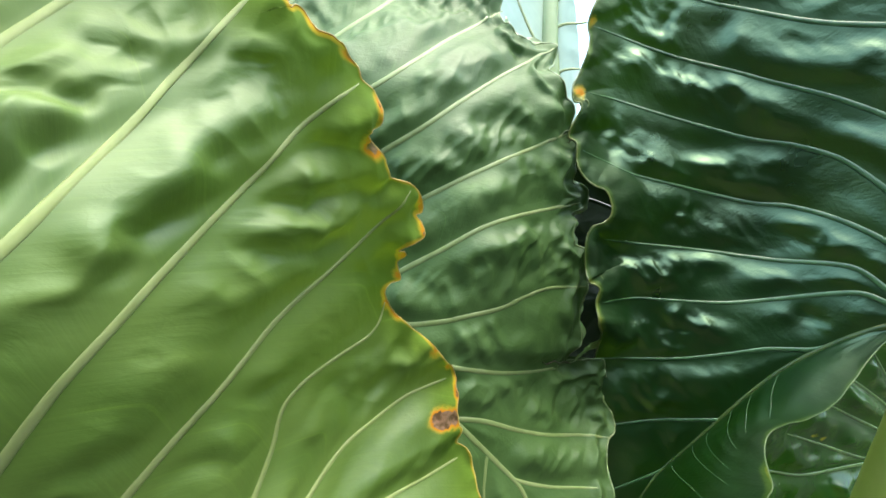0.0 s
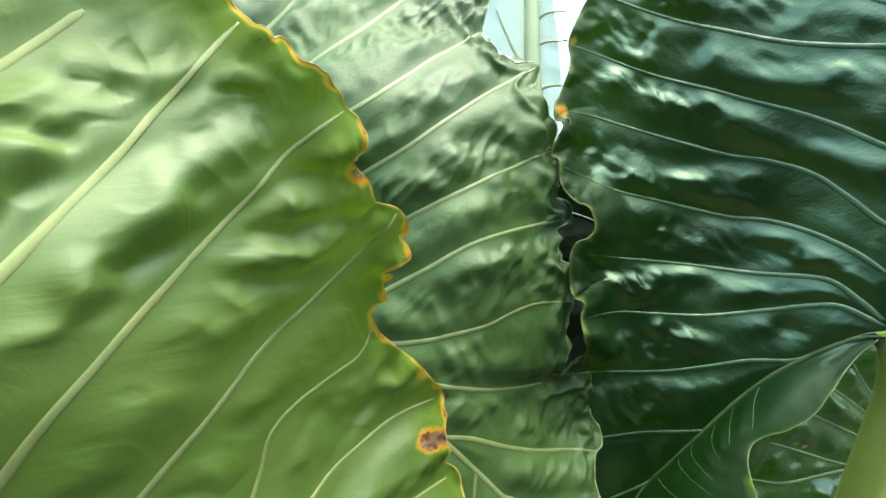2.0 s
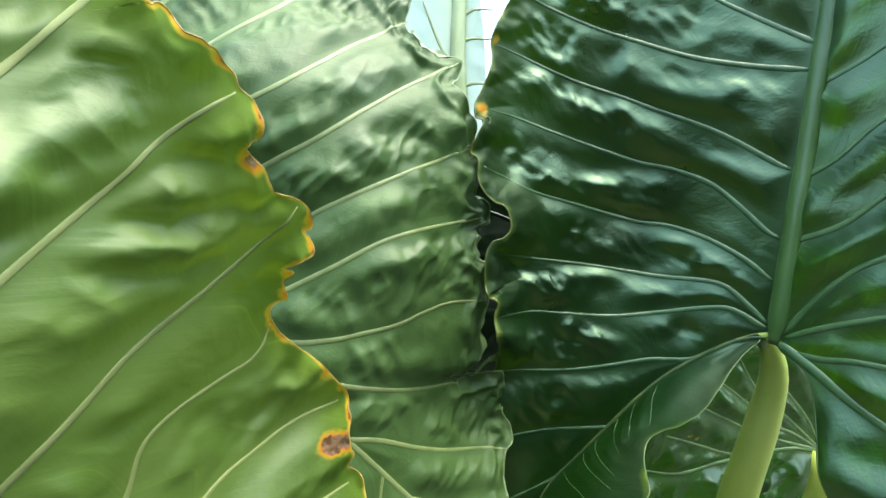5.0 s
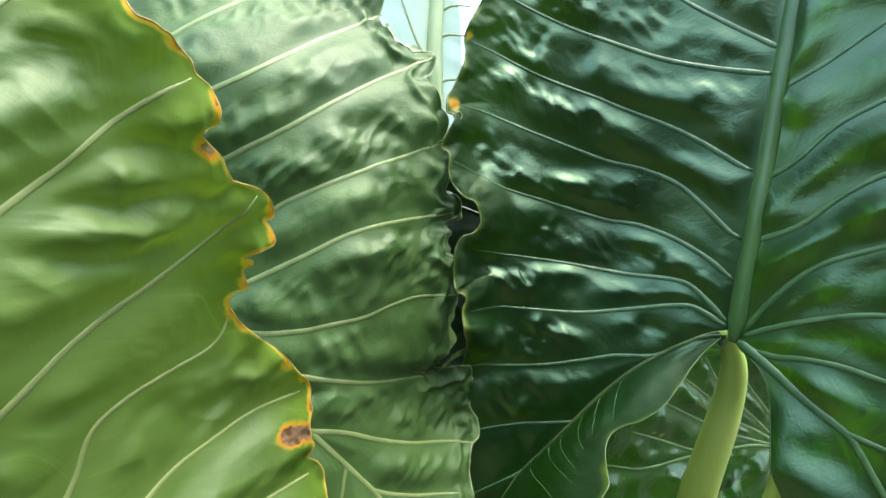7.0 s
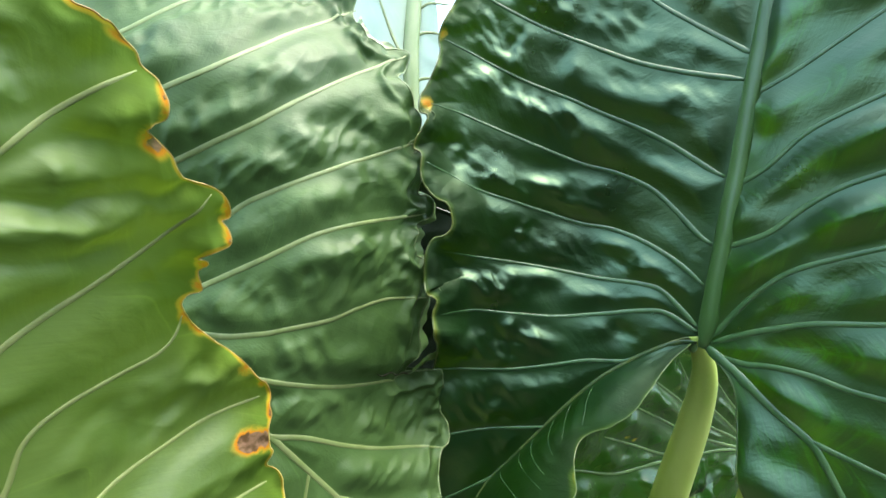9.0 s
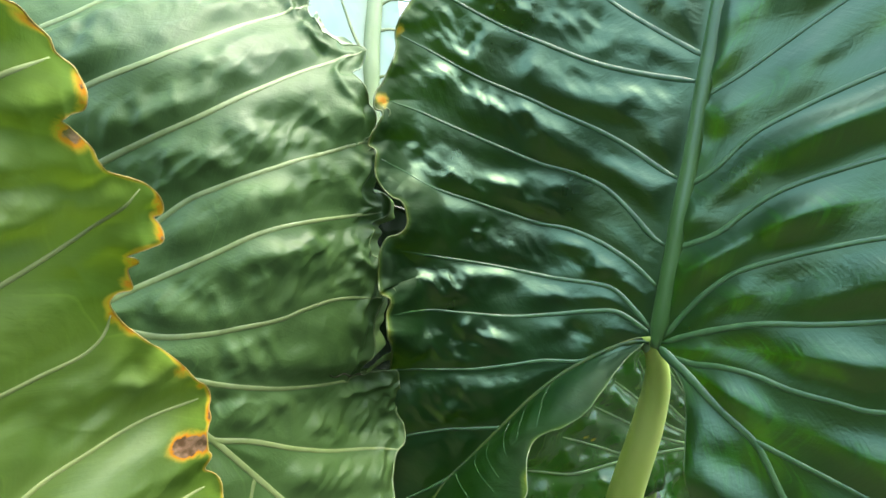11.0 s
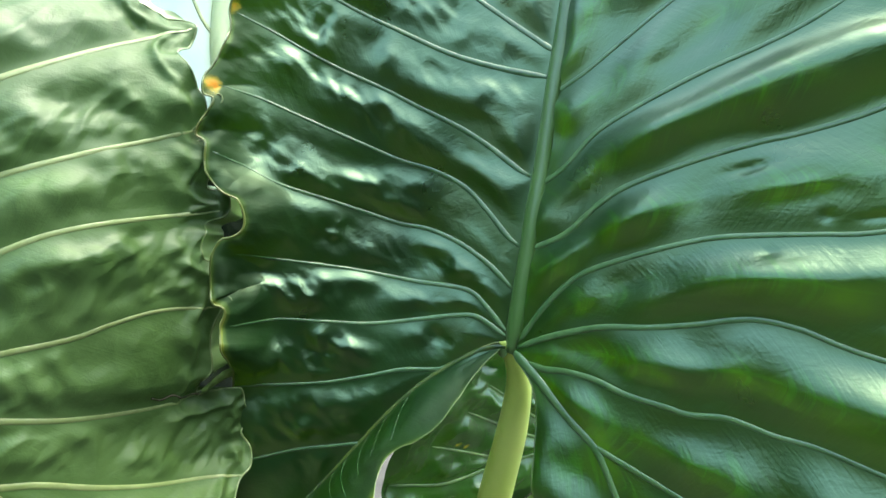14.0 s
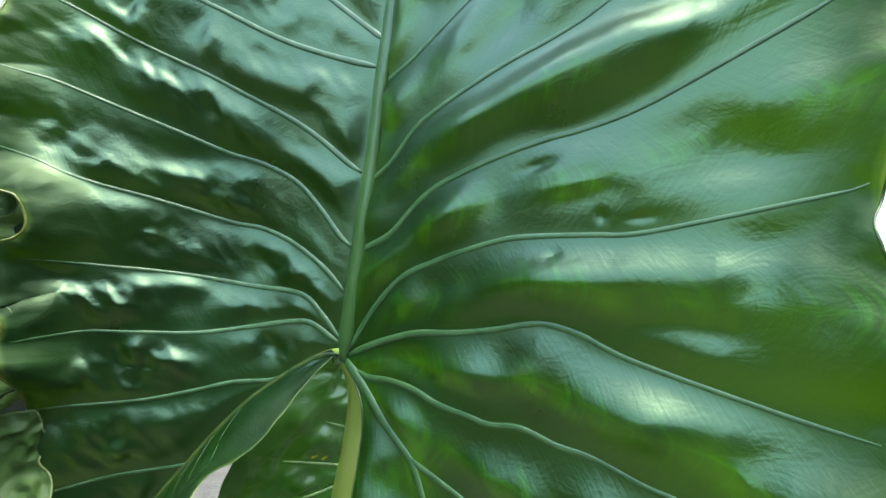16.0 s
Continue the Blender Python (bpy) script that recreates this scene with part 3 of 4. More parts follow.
B_VEINS = [
    ([(-0.1980, 1.3400), (-0.1704, 1.3656), (-0.1495, 1.3860), (-0.1350, 1.4025), (-0.1164, 1.4281), (-0.1045, 1.4454)], 0.0022, 0.0018),
    ([(-0.1865, 1.2869), (-0.1356, 1.325), (-0.1069, 1.3415), (-0.0677, 1.3745), (-0.0338, 1.4110), (-0.0040, 1.4436)], 0.0026, 0.0016),
    ([(-0.1646, 1.2428), (-0.0977, 1.2789), (-0.0523, 1.3011), (-0.0213, 1.3253), (0.0106, 1.3578), (0.0548, 1.3927)], 0.0026, 0.0011),
    ([(-0.1436, 1.1936), (-0.0816, 1.2312), (-0.0511, 1.247), (-0.0156, 1.2665), (0.0181, 1.2926), (0.0552, 1.3228), (0.0994, 1.3525)], 0.0026, 0.0011),
    ([(-0.1122, 1.1427), (-0.0866, 1.1612), (-0.0481, 1.1865), (-0.0208, 1.2073), (0.0012, 1.2184), (0.0368, 1.236), (0.076, 1.2565), (0.1078, 1.2735)], 0.0026, 0.0011),
    ([(-0.1084, 1.1124), (-0.0605, 1.1397), (-0.029, 1.1554), (0.0007, 1.1703), (0.0326, 1.1874), (0.0702, 1.2004), (0.1246, 1.2155)], 0.0026, 0.0010),
    ([(-0.0965, 1.1239), (-0.0425, 1.1113), (-0.0069, 1.1126), (0.0217, 1.1183), (0.0467, 1.1237), (0.0655, 1.1315), (0.0906, 1.1388), (0.127, 1.1399)], 0.0026, 0.0009),
    ([(-0.0613, 1.0943), (-0.0045, 1.0804), (0.0233, 1.0751), (0.0486, 1.0706), (0.0764, 1.0674), (0.0991, 1.0669), (0.1188, 1.0698)], 0.0024, 0.0009),
    ([(-0.0394, 1.0496), (0.004, 1.0393), (0.0323, 1.0346), (0.0626, 1.0225), (0.0923, 1.0127), (0.1259, 1.0071), (0.1501, 1.0035)], 0.0024, 0.0009),
    ([(-0.0221, 1.0611), (0.0057, 1.0391), (0.0261, 1.0192), (0.0492, 0.995), (0.0600, 0.9830), (0.0680, 0.968), (0.0760, 0.940)], 0.0024, 0.0012),
    ([(0.0560, 0.9875), (0.0720, 0.9810), (0.0950, 0.9745), (0.1300, 0.9690)], 0.0016, 0.0008),
    ([(0.0350, 1.0095), (0.0335, 0.9980), (0.0320, 0.9820), (0.0330, 0.9600)], 0.0012, 0.0007),
]
blade_b = Blade(draped(*((0.418, 0.0615, 0.1185), [(0.043, 1.193, -0.0416), (0.152, 1.025, 0.0318), (0.098, 1.355, -0.0045), (-0.052, 1.307, -0.0464),
    (0.127, 1.139, -0.0123), (0.057, 1.027, -0.024), (0.049, 1.281, -0.0116), (0.024, 1.11, -0.0257), (0.123, 1.216, 0.0430), (0.106, 1.069, 0.0415),
    (0.109, 1.274, -0.0228), (0.011, 1.157, 0.0066)], 0.06)), [v[0] for v in B_VEINS], 0.004, 0.02, 0.0044, (0.026, 0.016), 0.004, 20, 0.005, 0.02, 7,
    0.6, 0.14, ridge=0.005, bumps=[(0.098, 1.222, 0.007, 0.010, 0.0050), (0.090, 1.288, 0.008, 0.009, 0.0045), (0.103, 1.176, 0.007, 0.009, 0.0045), (0.108, 1.150, 0.006,
    0.007, 0.0035), (0.084, 1.318, 0.009, 0.008, 0.0045), (0.096, 1.252, 0.006, 0.008, 0.0045), (0.112, 1.198, 0.005, 0.006, 0.0035), (0.104, 1.115, 0.006, 0.008, 0.0030),
    (0.062, 1.178, 0.012, 0.007, 0.0030), (0.040, 1.215, 0.014, 0.008, 0.0035), (0.058, 1.240, 0.010, 0.008, 0.0035), (0.020, 1.262, 0.014, 0.008, 0.0035), (0.030, 1.150,
    0.012, 0.008, 0.0030), (0.060, 1.095, 0.014, 0.008, 0.0030)])
blade_b.skin("blade", [(-0.2, 1.44), (-0.2, 1.3), (-0.17, 1.2), (-0.14, 1.1)], B_EDGE, SKIN_B, leaf_b, 420, 240, margin=B_EDGE + B_EDGE_LOW)
blade_b.hem_line(B_EDGE, 0.0008, MARGIN_PALE, leaf_b)
blade_b.skin("blade", [(-0.14, 1.1), (-0.12, 1.05), (-0.08, 1), (-0.04, 0.95)], B_EDGE_LOW, SKIN_B, leaf_b, 240, 240, label="lower part of the leaf below the tear", margin=B_EDGE + B_EDGE_LOW)
blade_b.hem_line(B_EDGE_LOW, 0.0008, MARGIN_PALE, leaf_b)
tube("stalk", spline([blade_b.bare(0.0, 1.02), (-0.02, 0.42, 0.85), (0.0, 0.56, 0.4), (0.05, 0.68, 0.0)], 40), np.linspace(0.011, 0.026, 40), STALK, leaf_b, 1.0, None, 16)
for line, thick, thin in B_VEINS:
    blade_b.vein(line, 1.2 * thick, 1.25 * thin, RIB_MID, leaf_b, flat=0.3)

flap(blade_b, [(0.1129, 1.0696), (0.1204, 1.072), (0.1313, 1.0799), (0.1439, 1.084)], [(0.1120, 1.0790), (0.1190, 1.0860), (0.1300, 1.0935), (0.1420, 1.0990)], 0.002, 0.012, LIP, leaf_b, "torn_strip", "curled torn strip of pale leaf")
flap(blade_b, [(0.0562, 1.3813), (0.0633, 1.3537), (0.0838, 1.3548), (0.1039, 1.3546)], [(0.0600, 1.3960), (0.0720, 1.3745), (0.0870, 1.3720), (0.1030, 1.3610)], -0.002, -0.008, LIP_DEEP, leaf_b, "turned_lip", "bright turned-over lip of the margin")


def build_back_lip(edge):
    """The margin of the leaf turned away backwards in a narrow wavy hem."""
    edge = spline(edge, 90)
    front = blade_b.place(edge[:, 0], edge[:, 1])
    u = np.linspace(0, 1, 10)[None, :]
    wave = 0.004 * ripple(edge[:, 1] / 0.012, edge[:, 0] * 0 + 0.5, 31)[:, None]
    depth = 0.034 * smooth(np.linspace(0, 1, 90), 0, 0.12) * smooth(np.linspace(1, 0, 90), 0, 0.12)
    places = front[:, None] + np.stack([wave * u + 0.32 * depth[:, None] * u, depth[:, None] * u, 0.002 * u + 0 * wave], -1)
    part("back_lip", grid_mesh("back_lip", places), LIP, leaf_b, "pale green hem turned back")


build_back_lip(B_EDGE[15:])
crack = spline([(0.0842, 1.0751), (0.0899, 1.0721), (0.0965, 1.0745), (0.1048, 1.0691), (0.1117, 1.0702), (0.1177, 1.0685)], 40)
tube("dry_crack", blade_b.place(crack[:, 0], crack[:, 1], 0.0006), 0.0006 + 0.0004 * ripple(np.arange(40) / 3.0, 0.3 + np.zeros(40), 2), MARGIN_BROWN, leaf_b, 1.0, None, 6, "thin dark dry crack")

# ---- dark leaf on its stalk ----
leaf_c = leaf("dark glossy green leaf with prominent veins folded along its midrib")
L_EDGE = [(0.2216, 0.3214), (0.2296, 0.2901), (0.2406, 0.2626), (0.246, 0.2488), (0.2494, 0.2379), (0.2504, 0.2275), (0.2477, 0.2154), (0.2493,
    0.2023), (0.2537, 0.1833), (0.2578, 0.1722), (0.2565, 0.1596), (0.2499, 0.1568), (0.251, 0.1478), (0.2551, 0.1368), (0.2561, 0.1274), (0.2497,
    0.1233), (0.2474, 0.1073), (0.2436, 0.0976), (0.2322, 0.0864), (0.2219, 0.0827), (0.2153, 0.0707), (0.2148, 0.0604), (0.2204, 0.0534), (0.2288,
    0.0491), (0.2332, 0.0371), (0.2328, 0.0213), (0.2288, 0.0006), (0.2221, -0.0039), (0.2185, -0.0088), (0.2201, -0.0198), (0.2166, -0.0356), (0.2127,
    -0.0461), (0.214, -0.0683), (0.2218, -0.097), (0.222, -0.1361), (0.215, -0.1692), (0.2157, -0.2029), (0.2071, -0.2476)]
L_RIB = [(0.0008, -0.0017), (0.0109, -0.0038), (0.0288, -0.0171), (0.0478, -0.0342), (0.0678, -0.055), (0.0882, -0.0812), (0.1089, -0.112), (0.1304,
    -0.144), (0.1481, -0.1696), (0.1605, -0.1959), (0.1807, -0.2449)]
L_VEINS = [
    ([(0.0975, 0.2942), (0.0659, 0.2707), (0.0415, 0.2548), (0.0171, 0.2391), (-0.0008, 0.2273)], 0.0014, 0.0024),
    ([(0.2223, 0.2735), (0.2062, 0.2667), (0.1633, 0.2518), (0.1216, 0.2388), (0.0781, 0.2241), (0.0396, 0.215), (0.0007, 0.2081)], 0.0012, 0.0026),
    ([(0.2455, 0.2272), (0.2197, 0.2188), (0.1821, 0.2058), (0.134, 0.1922), (0.098, 0.1796), (0.0644, 0.1673), (0.0377, 0.1539), (0.0129, 0.138),
        (0.0024, 0.1327)], 0.0009, 0.0026),
    ([(0.2491, 0.1678), (0.2269, 0.1654), (0.1902, 0.156), (0.1471, 0.1448), (0.1097, 0.135), (0.0799, 0.1301), (0.0519, 0.1199), (0.0317, 0.1039),
        (0.0123, 0.0847), (0.0022, 0.0785)], 0.0009, 0.0026),
    ([(0.2439, 0.1165), (0.2232, 0.1084), (0.1968, 0.0984), (0.1601, 0.0917), (0.1275, 0.0855), (0.1008, 0.081), (0.0762, 0.0802), (0.0488, 0.0731),
        (0.0236, 0.0605), (0.0031, 0.0451)], 0.0008, 0.0026),
    ([(0.2185, 0.039), (0.1932, 0.038), (0.1572, 0.0371), (0.1202, 0.0354), (0.0794, 0.0341), (0.044, 0.0365), (0.0296, 0.034), (0.0145, 0.0219), (0.0018,
        0.0103)], 0.0008, 0.0026),
    ([(0.2136, -0.019), (0.1863, -0.0112), (0.1553, -0.0099), (0.1141, -0.0071), (0.0755, 0.0026), (0.0412, 0.0139), (0.0254, 0.0166), (0.0091, 0.0101),
        (0.0013, 0.0067)], 0.0008, 0.0026),
    ([(0.2138, -0.0699), (0.1786, -0.0662), (0.1426, -0.0604), (0.1079, -0.0502), (0.0795, -0.0399), (0.0502, -0.0329), (0.0343, -0.0227)], 0.0008, 0.0022),
    ([(0.1986, -0.1348), (0.1602, -0.1221), (0.1294, -0.1146), (0.1034, -0.1078)], 0.0008, 0.0018),
    ([(0.1915, -0.1984), (0.1629, -0.1793), (0.141, -0.1623)], 0.0008, 0.0016),
]
SPINE_LINE = [(0, 0), (0, 0.01), (0, 0.03), (0, 0.07), (0, 0.14), (0, 0.22), (0, 0.3), (0, 0.38)]
blade_l = Blade(half((-0.47783, 1.6628, -0.2049, 0.55344, 0.10641, 0.18105), (-0.9152, 0.38203, 0.12828), (-0.39618, -0.91121, -0.11283), [(0.132,
    0.033, -0.0097), (0.258, 0.174, 0.0057), (0.075, 0.174, 0.0039), (0.113, -0.112, 0.0011), (0.202, 0.09, 0.0167), (0.188, 0.16, -0.0095), (0.1, 0.084,
    -0.0178), (0.162, -0.008, 0.0111)], L_EDGE, ((-0.07, -0.035, 0.0, 0.06, 0.12, 0.17, 0.25), (0.0, 0.085, 0.064, 0.056, 0.046, 0.042, 0.02))), [v[0] for v in L_VEINS] + [SPINE_LINE, L_RIB],
    0.0026, 0.022, 0.0032, (0.030, 0.020), 0.004, 4, 0.0025, 0.025, 11, 0.5, 0.2, netted=False, bumps=[(0.148, -0.099, 0.018, 0.008, 0.0040), (0.129, -0.028, 0.020, 0.007,
    0.0040), (0.152, -0.020, 0.008, 0.012, 0.0025), (0.142, 0.112, 0.020, 0.006, 0.0035), (0.070, 0.065, 0.012, 0.006, 0.0030),
    (0.184, 0.219, 0.010, 0.012, 0.0035), (0.129, 0.219, 0.009, 0.013, 0.0030), (0.132, 0.179, 0.012, 0.008, 0.0030), (0.130,
    0.027, 0.014, 0.007, 0.0030)])
blade_l.skin("blade", SPINE_LINE[::-1] + L_RIB[1:], L_EDGE, SKIN_C, leaf_c, 460, 260, spots=[(x, y, 0.0045, 0.007, 0.27) for x, y in [(0.247, 0.2309), (0.2537, 0.17), (0.2509, 0.1633)]])
blade_l.hem_line(L_EDGE, 0.0008, MARGIN_LIT, leaf_c, "thin yellow-green margin")
for line, thick, thin in L_VEINS:
    blade_l.vein(line, thick, thin, RIB_DARK, leaf_c)


def build_scroll(middle, radius, turns, start, depth):
    """A short piece of the margin rolled up on itself."""
    turn = np.linspace(0, turns * 2 * np.pi, 40) + start
    r = radius * np.linspace(1.0, 0.45, 40)
    ring = np.stack([r * np.cos(turn), 0 * turn, 1.15 * r * np.sin(turn)], -1)
    reach = np.linspace(0, 1, 8)
    places = np.array(middle) + ring[:, None] * (1 - 0.25 * reach[None, :, None]) + depth * reach[None, :, None] * np.array((0.25, 1.0, 0.03))
    curled = part("curled_margin", grid_mesh("curled_margin", places), LIP, leaf_c, "rolled-up pale edge of the leaf")
    tube("edge", places[:, 0], np.full(40, 0.0006), MARGIN_PALE, curled, 1.0, None, 6)


build_scroll((0.1210, 0.410, 1.2960), 0.0045, 1.15, 2.2, 0.012)
build_scroll((0.1080, 0.420, 1.2690), 0.0058, 0.95, 1.2, 0.014)
build_scroll((0.1320, 0.418, 1.1450), 0.0048, 0.9, -0.8, 0.012)
R_EDGE = [(0.2714, 0.2275), (0.2736, 0.198), (0.2788, 0.1755), (0.2802, 0.152), (0.2797, 0.1338), (0.279, 0.1255), (0.2821, 0.1176), (0.2877, 0.1041),
    (0.2946, 0.0827), (0.3, 0.0619), (0.3006, 0.0234)]
R_LOBE = [(0.0107, -0.0067), (0.0263, -0.0159), (0.0357, -0.0261), (0.0416, -0.0406), (0.0499, -0.0619), (0.058, -0.0826), (0.0736, -0.1141)]
R_VEINS = [
    ([(0.0114, 0.1972), (0.0342, 0.2084), (0.0579, 0.2234), (0.0791, 0.2369), (0.1012, 0.2498)], 0.0022, 0.0012),
    ([(0.012, 0.1293), (0.0282, 0.1408), (0.048, 0.1623), (0.0674, 0.1743), (0.0955, 0.1876), (0.12, 0.1976), (0.1418, 0.2048), (0.1607, 0.2126), (0.179,
        0.2232)], 0.0024, 0.0012),
    ([(0.014, 0.0805), (0.0381, 0.0927), (0.0579, 0.1123), (0.0766, 0.1266), (0.1044, 0.139), (0.1288, 0.1479), (0.1529, 0.155), (0.1695, 0.1587),
        (0.1991, 0.1692), (0.249, 0.1969), (0.2605, 0.2044)], 0.0026, 0.0012),
    ([(0.012, 0.0092), (0.0248, 0.03), (0.0393, 0.0501), (0.0577, 0.0677), (0.0852, 0.0819), (0.1128, 0.0937), (0.1369, 0.1021), (0.1611, 0.1066),
        (0.1843, 0.1099), (0.2077, 0.1139), (0.2664, 0.1338), (0.276, 0.1382)], 0.0026, 0.0008),
    ([(0.0106, 0.0021), (0.0334, 0.0154), (0.0521, 0.0248), (0.0776, 0.0358), (0.1113, 0.0449), (0.1365, 0.0533), (0.1556, 0.0609), (0.1683, 0.0639),
        (0.1852, 0.0636), (0.1987, 0.0607), (0.2163, 0.0585), (0.2672, 0.0561), (0.2907, 0.0561)], 0.0026, 0.0008),
    ([(0.0211, -0.0055), (0.0379, -0.0055), (0.0574, -0.0008), (0.08, 0.0017), (0.1048, 0.0006), (0.1295, 0.0028), (0.1423, 0.0038), (0.1617, 0.0098),
        (0.1824, 0.0099), (0.2003, 0.0118), (0.2237, 0.0105), (0.2351, 0.0111), (0.2455, 0.0112)], 0.0026, 0.0010),
    ([(0.0882, -0.0396), (0.1089, -0.0406), (0.1275, -0.0415), (0.1597, -0.0432)], 0.0022, 0.0012),
    ([(0.0072, -0.002), (0.0342, -0.0139), (0.0633, -0.0293), (0.0882, -0.0396), (0.0986, -0.0494), (0.1192, -0.0742)], 0.0046, 0.0020),
]
blade_r = Blade(half((0.015149, -0.077708, -0.035724, -0.013315, -0.0025871, 0.0091303), (0.26206, -0.95027, -0.16824), (-0.96223, -0.27063,
    0.029738)), [v[0] for v in R_VEINS] + [SPINE_LINE], 0.0070, 0.034, 0.0030, (0.02, 0.05), 0.005, 15, 0.004, 0.02, 13, bumps=[(0.150, 0.141, 0.012, 0.0035, -0.0022), (0.186, 0.119, 0.003, 0.003,
    -0.0012), (0.166, 0.098, 0.004, 0.003, -0.0012), (0.205, 0.120, 0.006, 0.002, -0.0010), (0.172, 0.132, 0.014, 0.004, 0.0018)])
blade_r.skin("blade", SPINE_LINE[::-1] + R_LOBE, R_EDGE, SKIN_C, leaf_c, 420, 240)
blade_r.hem_line(R_EDGE, 0.0005, MARGIN_DARK, leaf_c)
blade_r.hem_line(R_LOBE, 0.0006, MARGIN_DARK, leaf_c)
for line, thick, thin in R_VEINS:
    if line[0][0] > 0.004 and line[0][1] > 0.004:
        line = [(0.003, line[0][1] - 0.35 * (line[0][0] - 0.003))] + line
    blade_r.vein(line, thick, thin, RIB_GREEN, leaf_c)
blade_r.vein([(0.005, -0.004)] + [(0.0055, q) for _, q in SPINE_LINE[1:]], 0.0082, 0.0062, MIDRIB, leaf_c, "midrib", 0.5, 0.0, "thick green midrib")


F_EDGE = [(0.0058, 0.0013), (0.0134, 0.0018), (0.025, 0.0061), (0.0381, 0.0146), (0.0548, 0.027), (0.0703, 0.0365), (0.0892, 0.0404), (0.1042,
    0.0374), (0.118, 0.0387), (0.1255, 0.0497), (0.129, 0.0679), (0.1303, 0.0831), (0.1384, 0.0917), (0.1595, 0.1172)]
fold_line = spline(L_RIB, 120)
FOLD = blade_l.bare(fold_line[:, 0], fold_line[:, 1])
free_line = spline(F_EDGE, 120)
FREE = ROOT + free_line[:, :1] * np.array((-0.63126, 0.51906, -0.57627)) + free_line[:, 1:] * np.array((-0.28927, -0.84699, -0.44602))


def lobe_form(p, q):
    """The basal lobe, folded over along its rib: p along the rib (0 to 0.2), q from the rib to the free edge (0 to 0.06)."""
    t = np.linspace(0, 0.2, 120)
    fold = np.stack([np.interp(p, t, FOLD[:, k]) for k in range(3)], -1)
    free = np.stack([np.interp(p, t, FREE[:, k]) for k in range(3)], -1)
    u = (q / 0.06)[..., None]
    return fold + (free - fold) * u + 0.005 * np.sin(np.pi * np.clip(u, 0, 1)) * np.array((-0.7196, -0.11486, 0.68482)) * np.clip(p / 0.05, 0, 1)[..., None]


F_VEINS = [([(p, 0.003), (p + 0.012, 0.017), (p + 0.024, 0.031), (p + 0.037, 0.044)], 0.0004, 0.00025) for p in (0.060, 0.078, 0.092, 0.110, 0.122, 0.140)]
F_SIDE, F_HEM = [(0.0, 0.0), (0.05, 0.0), (0.1, 0.0), (0.15, 0.0), (0.2, 0.0)], [(0.0, 0.06), (0.05, 0.06), (0.1, 0.06), (0.15, 0.06), (0.2, 0.06)]
blade_f = Blade(lobe_form, [v[0] for v in F_VEINS] + [F_SIDE], 0.001, 0.012, 0.0006, (0.03, 0.02), 0.002, 40, 0.001, 0.01, 17, netted=False)
blade_f.skin("blade", F_SIDE, F_HEM, SKIN_C, leaf_c, 260, 90, label="folded basal lobe")
blade_l.vein([(0.004, 0.0018), (0.012, -0.0022), (0.0288, -0.0150), (0.0478, -0.0320), (0.066, -0.0515)], 0.0010, 0.0004, MARGIN_LIT, leaf_c, "rim", 0.8, 0.0, "yellow-green rim along the fold")
blade_l.vein(L_RIB, 0.0030, 0.0010, MARGIN_DARK, leaf_c, "rib", 0.6, 0.15, "rounded rib of the folded lobe")
for line, thick, thin in F_VEINS:
    blade_f.vein(line, thick, thin, RIB_DARK, leaf_c)
blade_f.hem_line(F_HEM, 0.0005, MARGIN_PALE, leaf_c)


def build_collar():
    bm = bmesh.new()
    bmesh.ops.create_uvsphere(bm, u_segments=20, v_segments=12, radius=1)
    for v in bm.verts:
        v.co = Vector(ROOT) + Vector((v.co.x * 0.0045, v.co.y * 0.004 + 0.006, v.co.z * 0.008 - 0.002)) * (1 + 0.08 * noise.noise(v.co * 2))
    mesh = bpy.data.meshes.new("collar")
    bm.to_mesh(mesh)
    part("collar", mesh, MIDRIB, leaf_c, "swollen green joint of stalk and blade")


build_collar()
stalk_path = spline([(0.336, 0.356, 1.12), (0.359, 0.372, 1.085), (0.3676, 0.395, 1.035), (0.367, 0.43, 0.9489), (0.3716, 0.48, 0.8231)] + [(0.28,
    0.60, 0.45), (0.30, 0.72, 0.0)], 90)
tube("stalk", stalk_path, np.interp(np.linspace(0, 1, 90), [0, 0.02, 0.045, 0.085, 0.2, 1], [0.0060, 0.0080, 0.0108, 0.0134, 0.017, 0.026]), STALK, leaf_c, 1.0, None, 24, "thick pale yellow-green stalk")

# ---- leaves behind ----
leaf_k = leaf("glossy leaf behind, with the shade put into its near-black colour")
K_LINES = [[(0.2, 0.93), (0.22, 1.1), (0.27, 1.3), (0.31, 1.48)], [(0.22, 1.1), (0.29, 1.15), (0.37, 1.18)], [(0.22, 1.1), (0.15, 1.15), (0.06,
    1.18)], [(0.235, 1.18), (0.31, 1.25), (0.38, 1.3)], [(0.235, 1.18), (0.17, 1.22), (0.1, 1.24)]]
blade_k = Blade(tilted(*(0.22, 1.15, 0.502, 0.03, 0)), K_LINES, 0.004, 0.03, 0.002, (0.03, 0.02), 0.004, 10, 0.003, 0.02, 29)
# Extended upward out of sight to keep sky light off the dark leaf's back.
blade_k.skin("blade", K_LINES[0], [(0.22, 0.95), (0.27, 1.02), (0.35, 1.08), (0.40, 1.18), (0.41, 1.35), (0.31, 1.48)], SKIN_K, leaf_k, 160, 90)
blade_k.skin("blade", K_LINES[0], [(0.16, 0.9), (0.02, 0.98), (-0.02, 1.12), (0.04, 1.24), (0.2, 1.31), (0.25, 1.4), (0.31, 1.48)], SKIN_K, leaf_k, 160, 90)
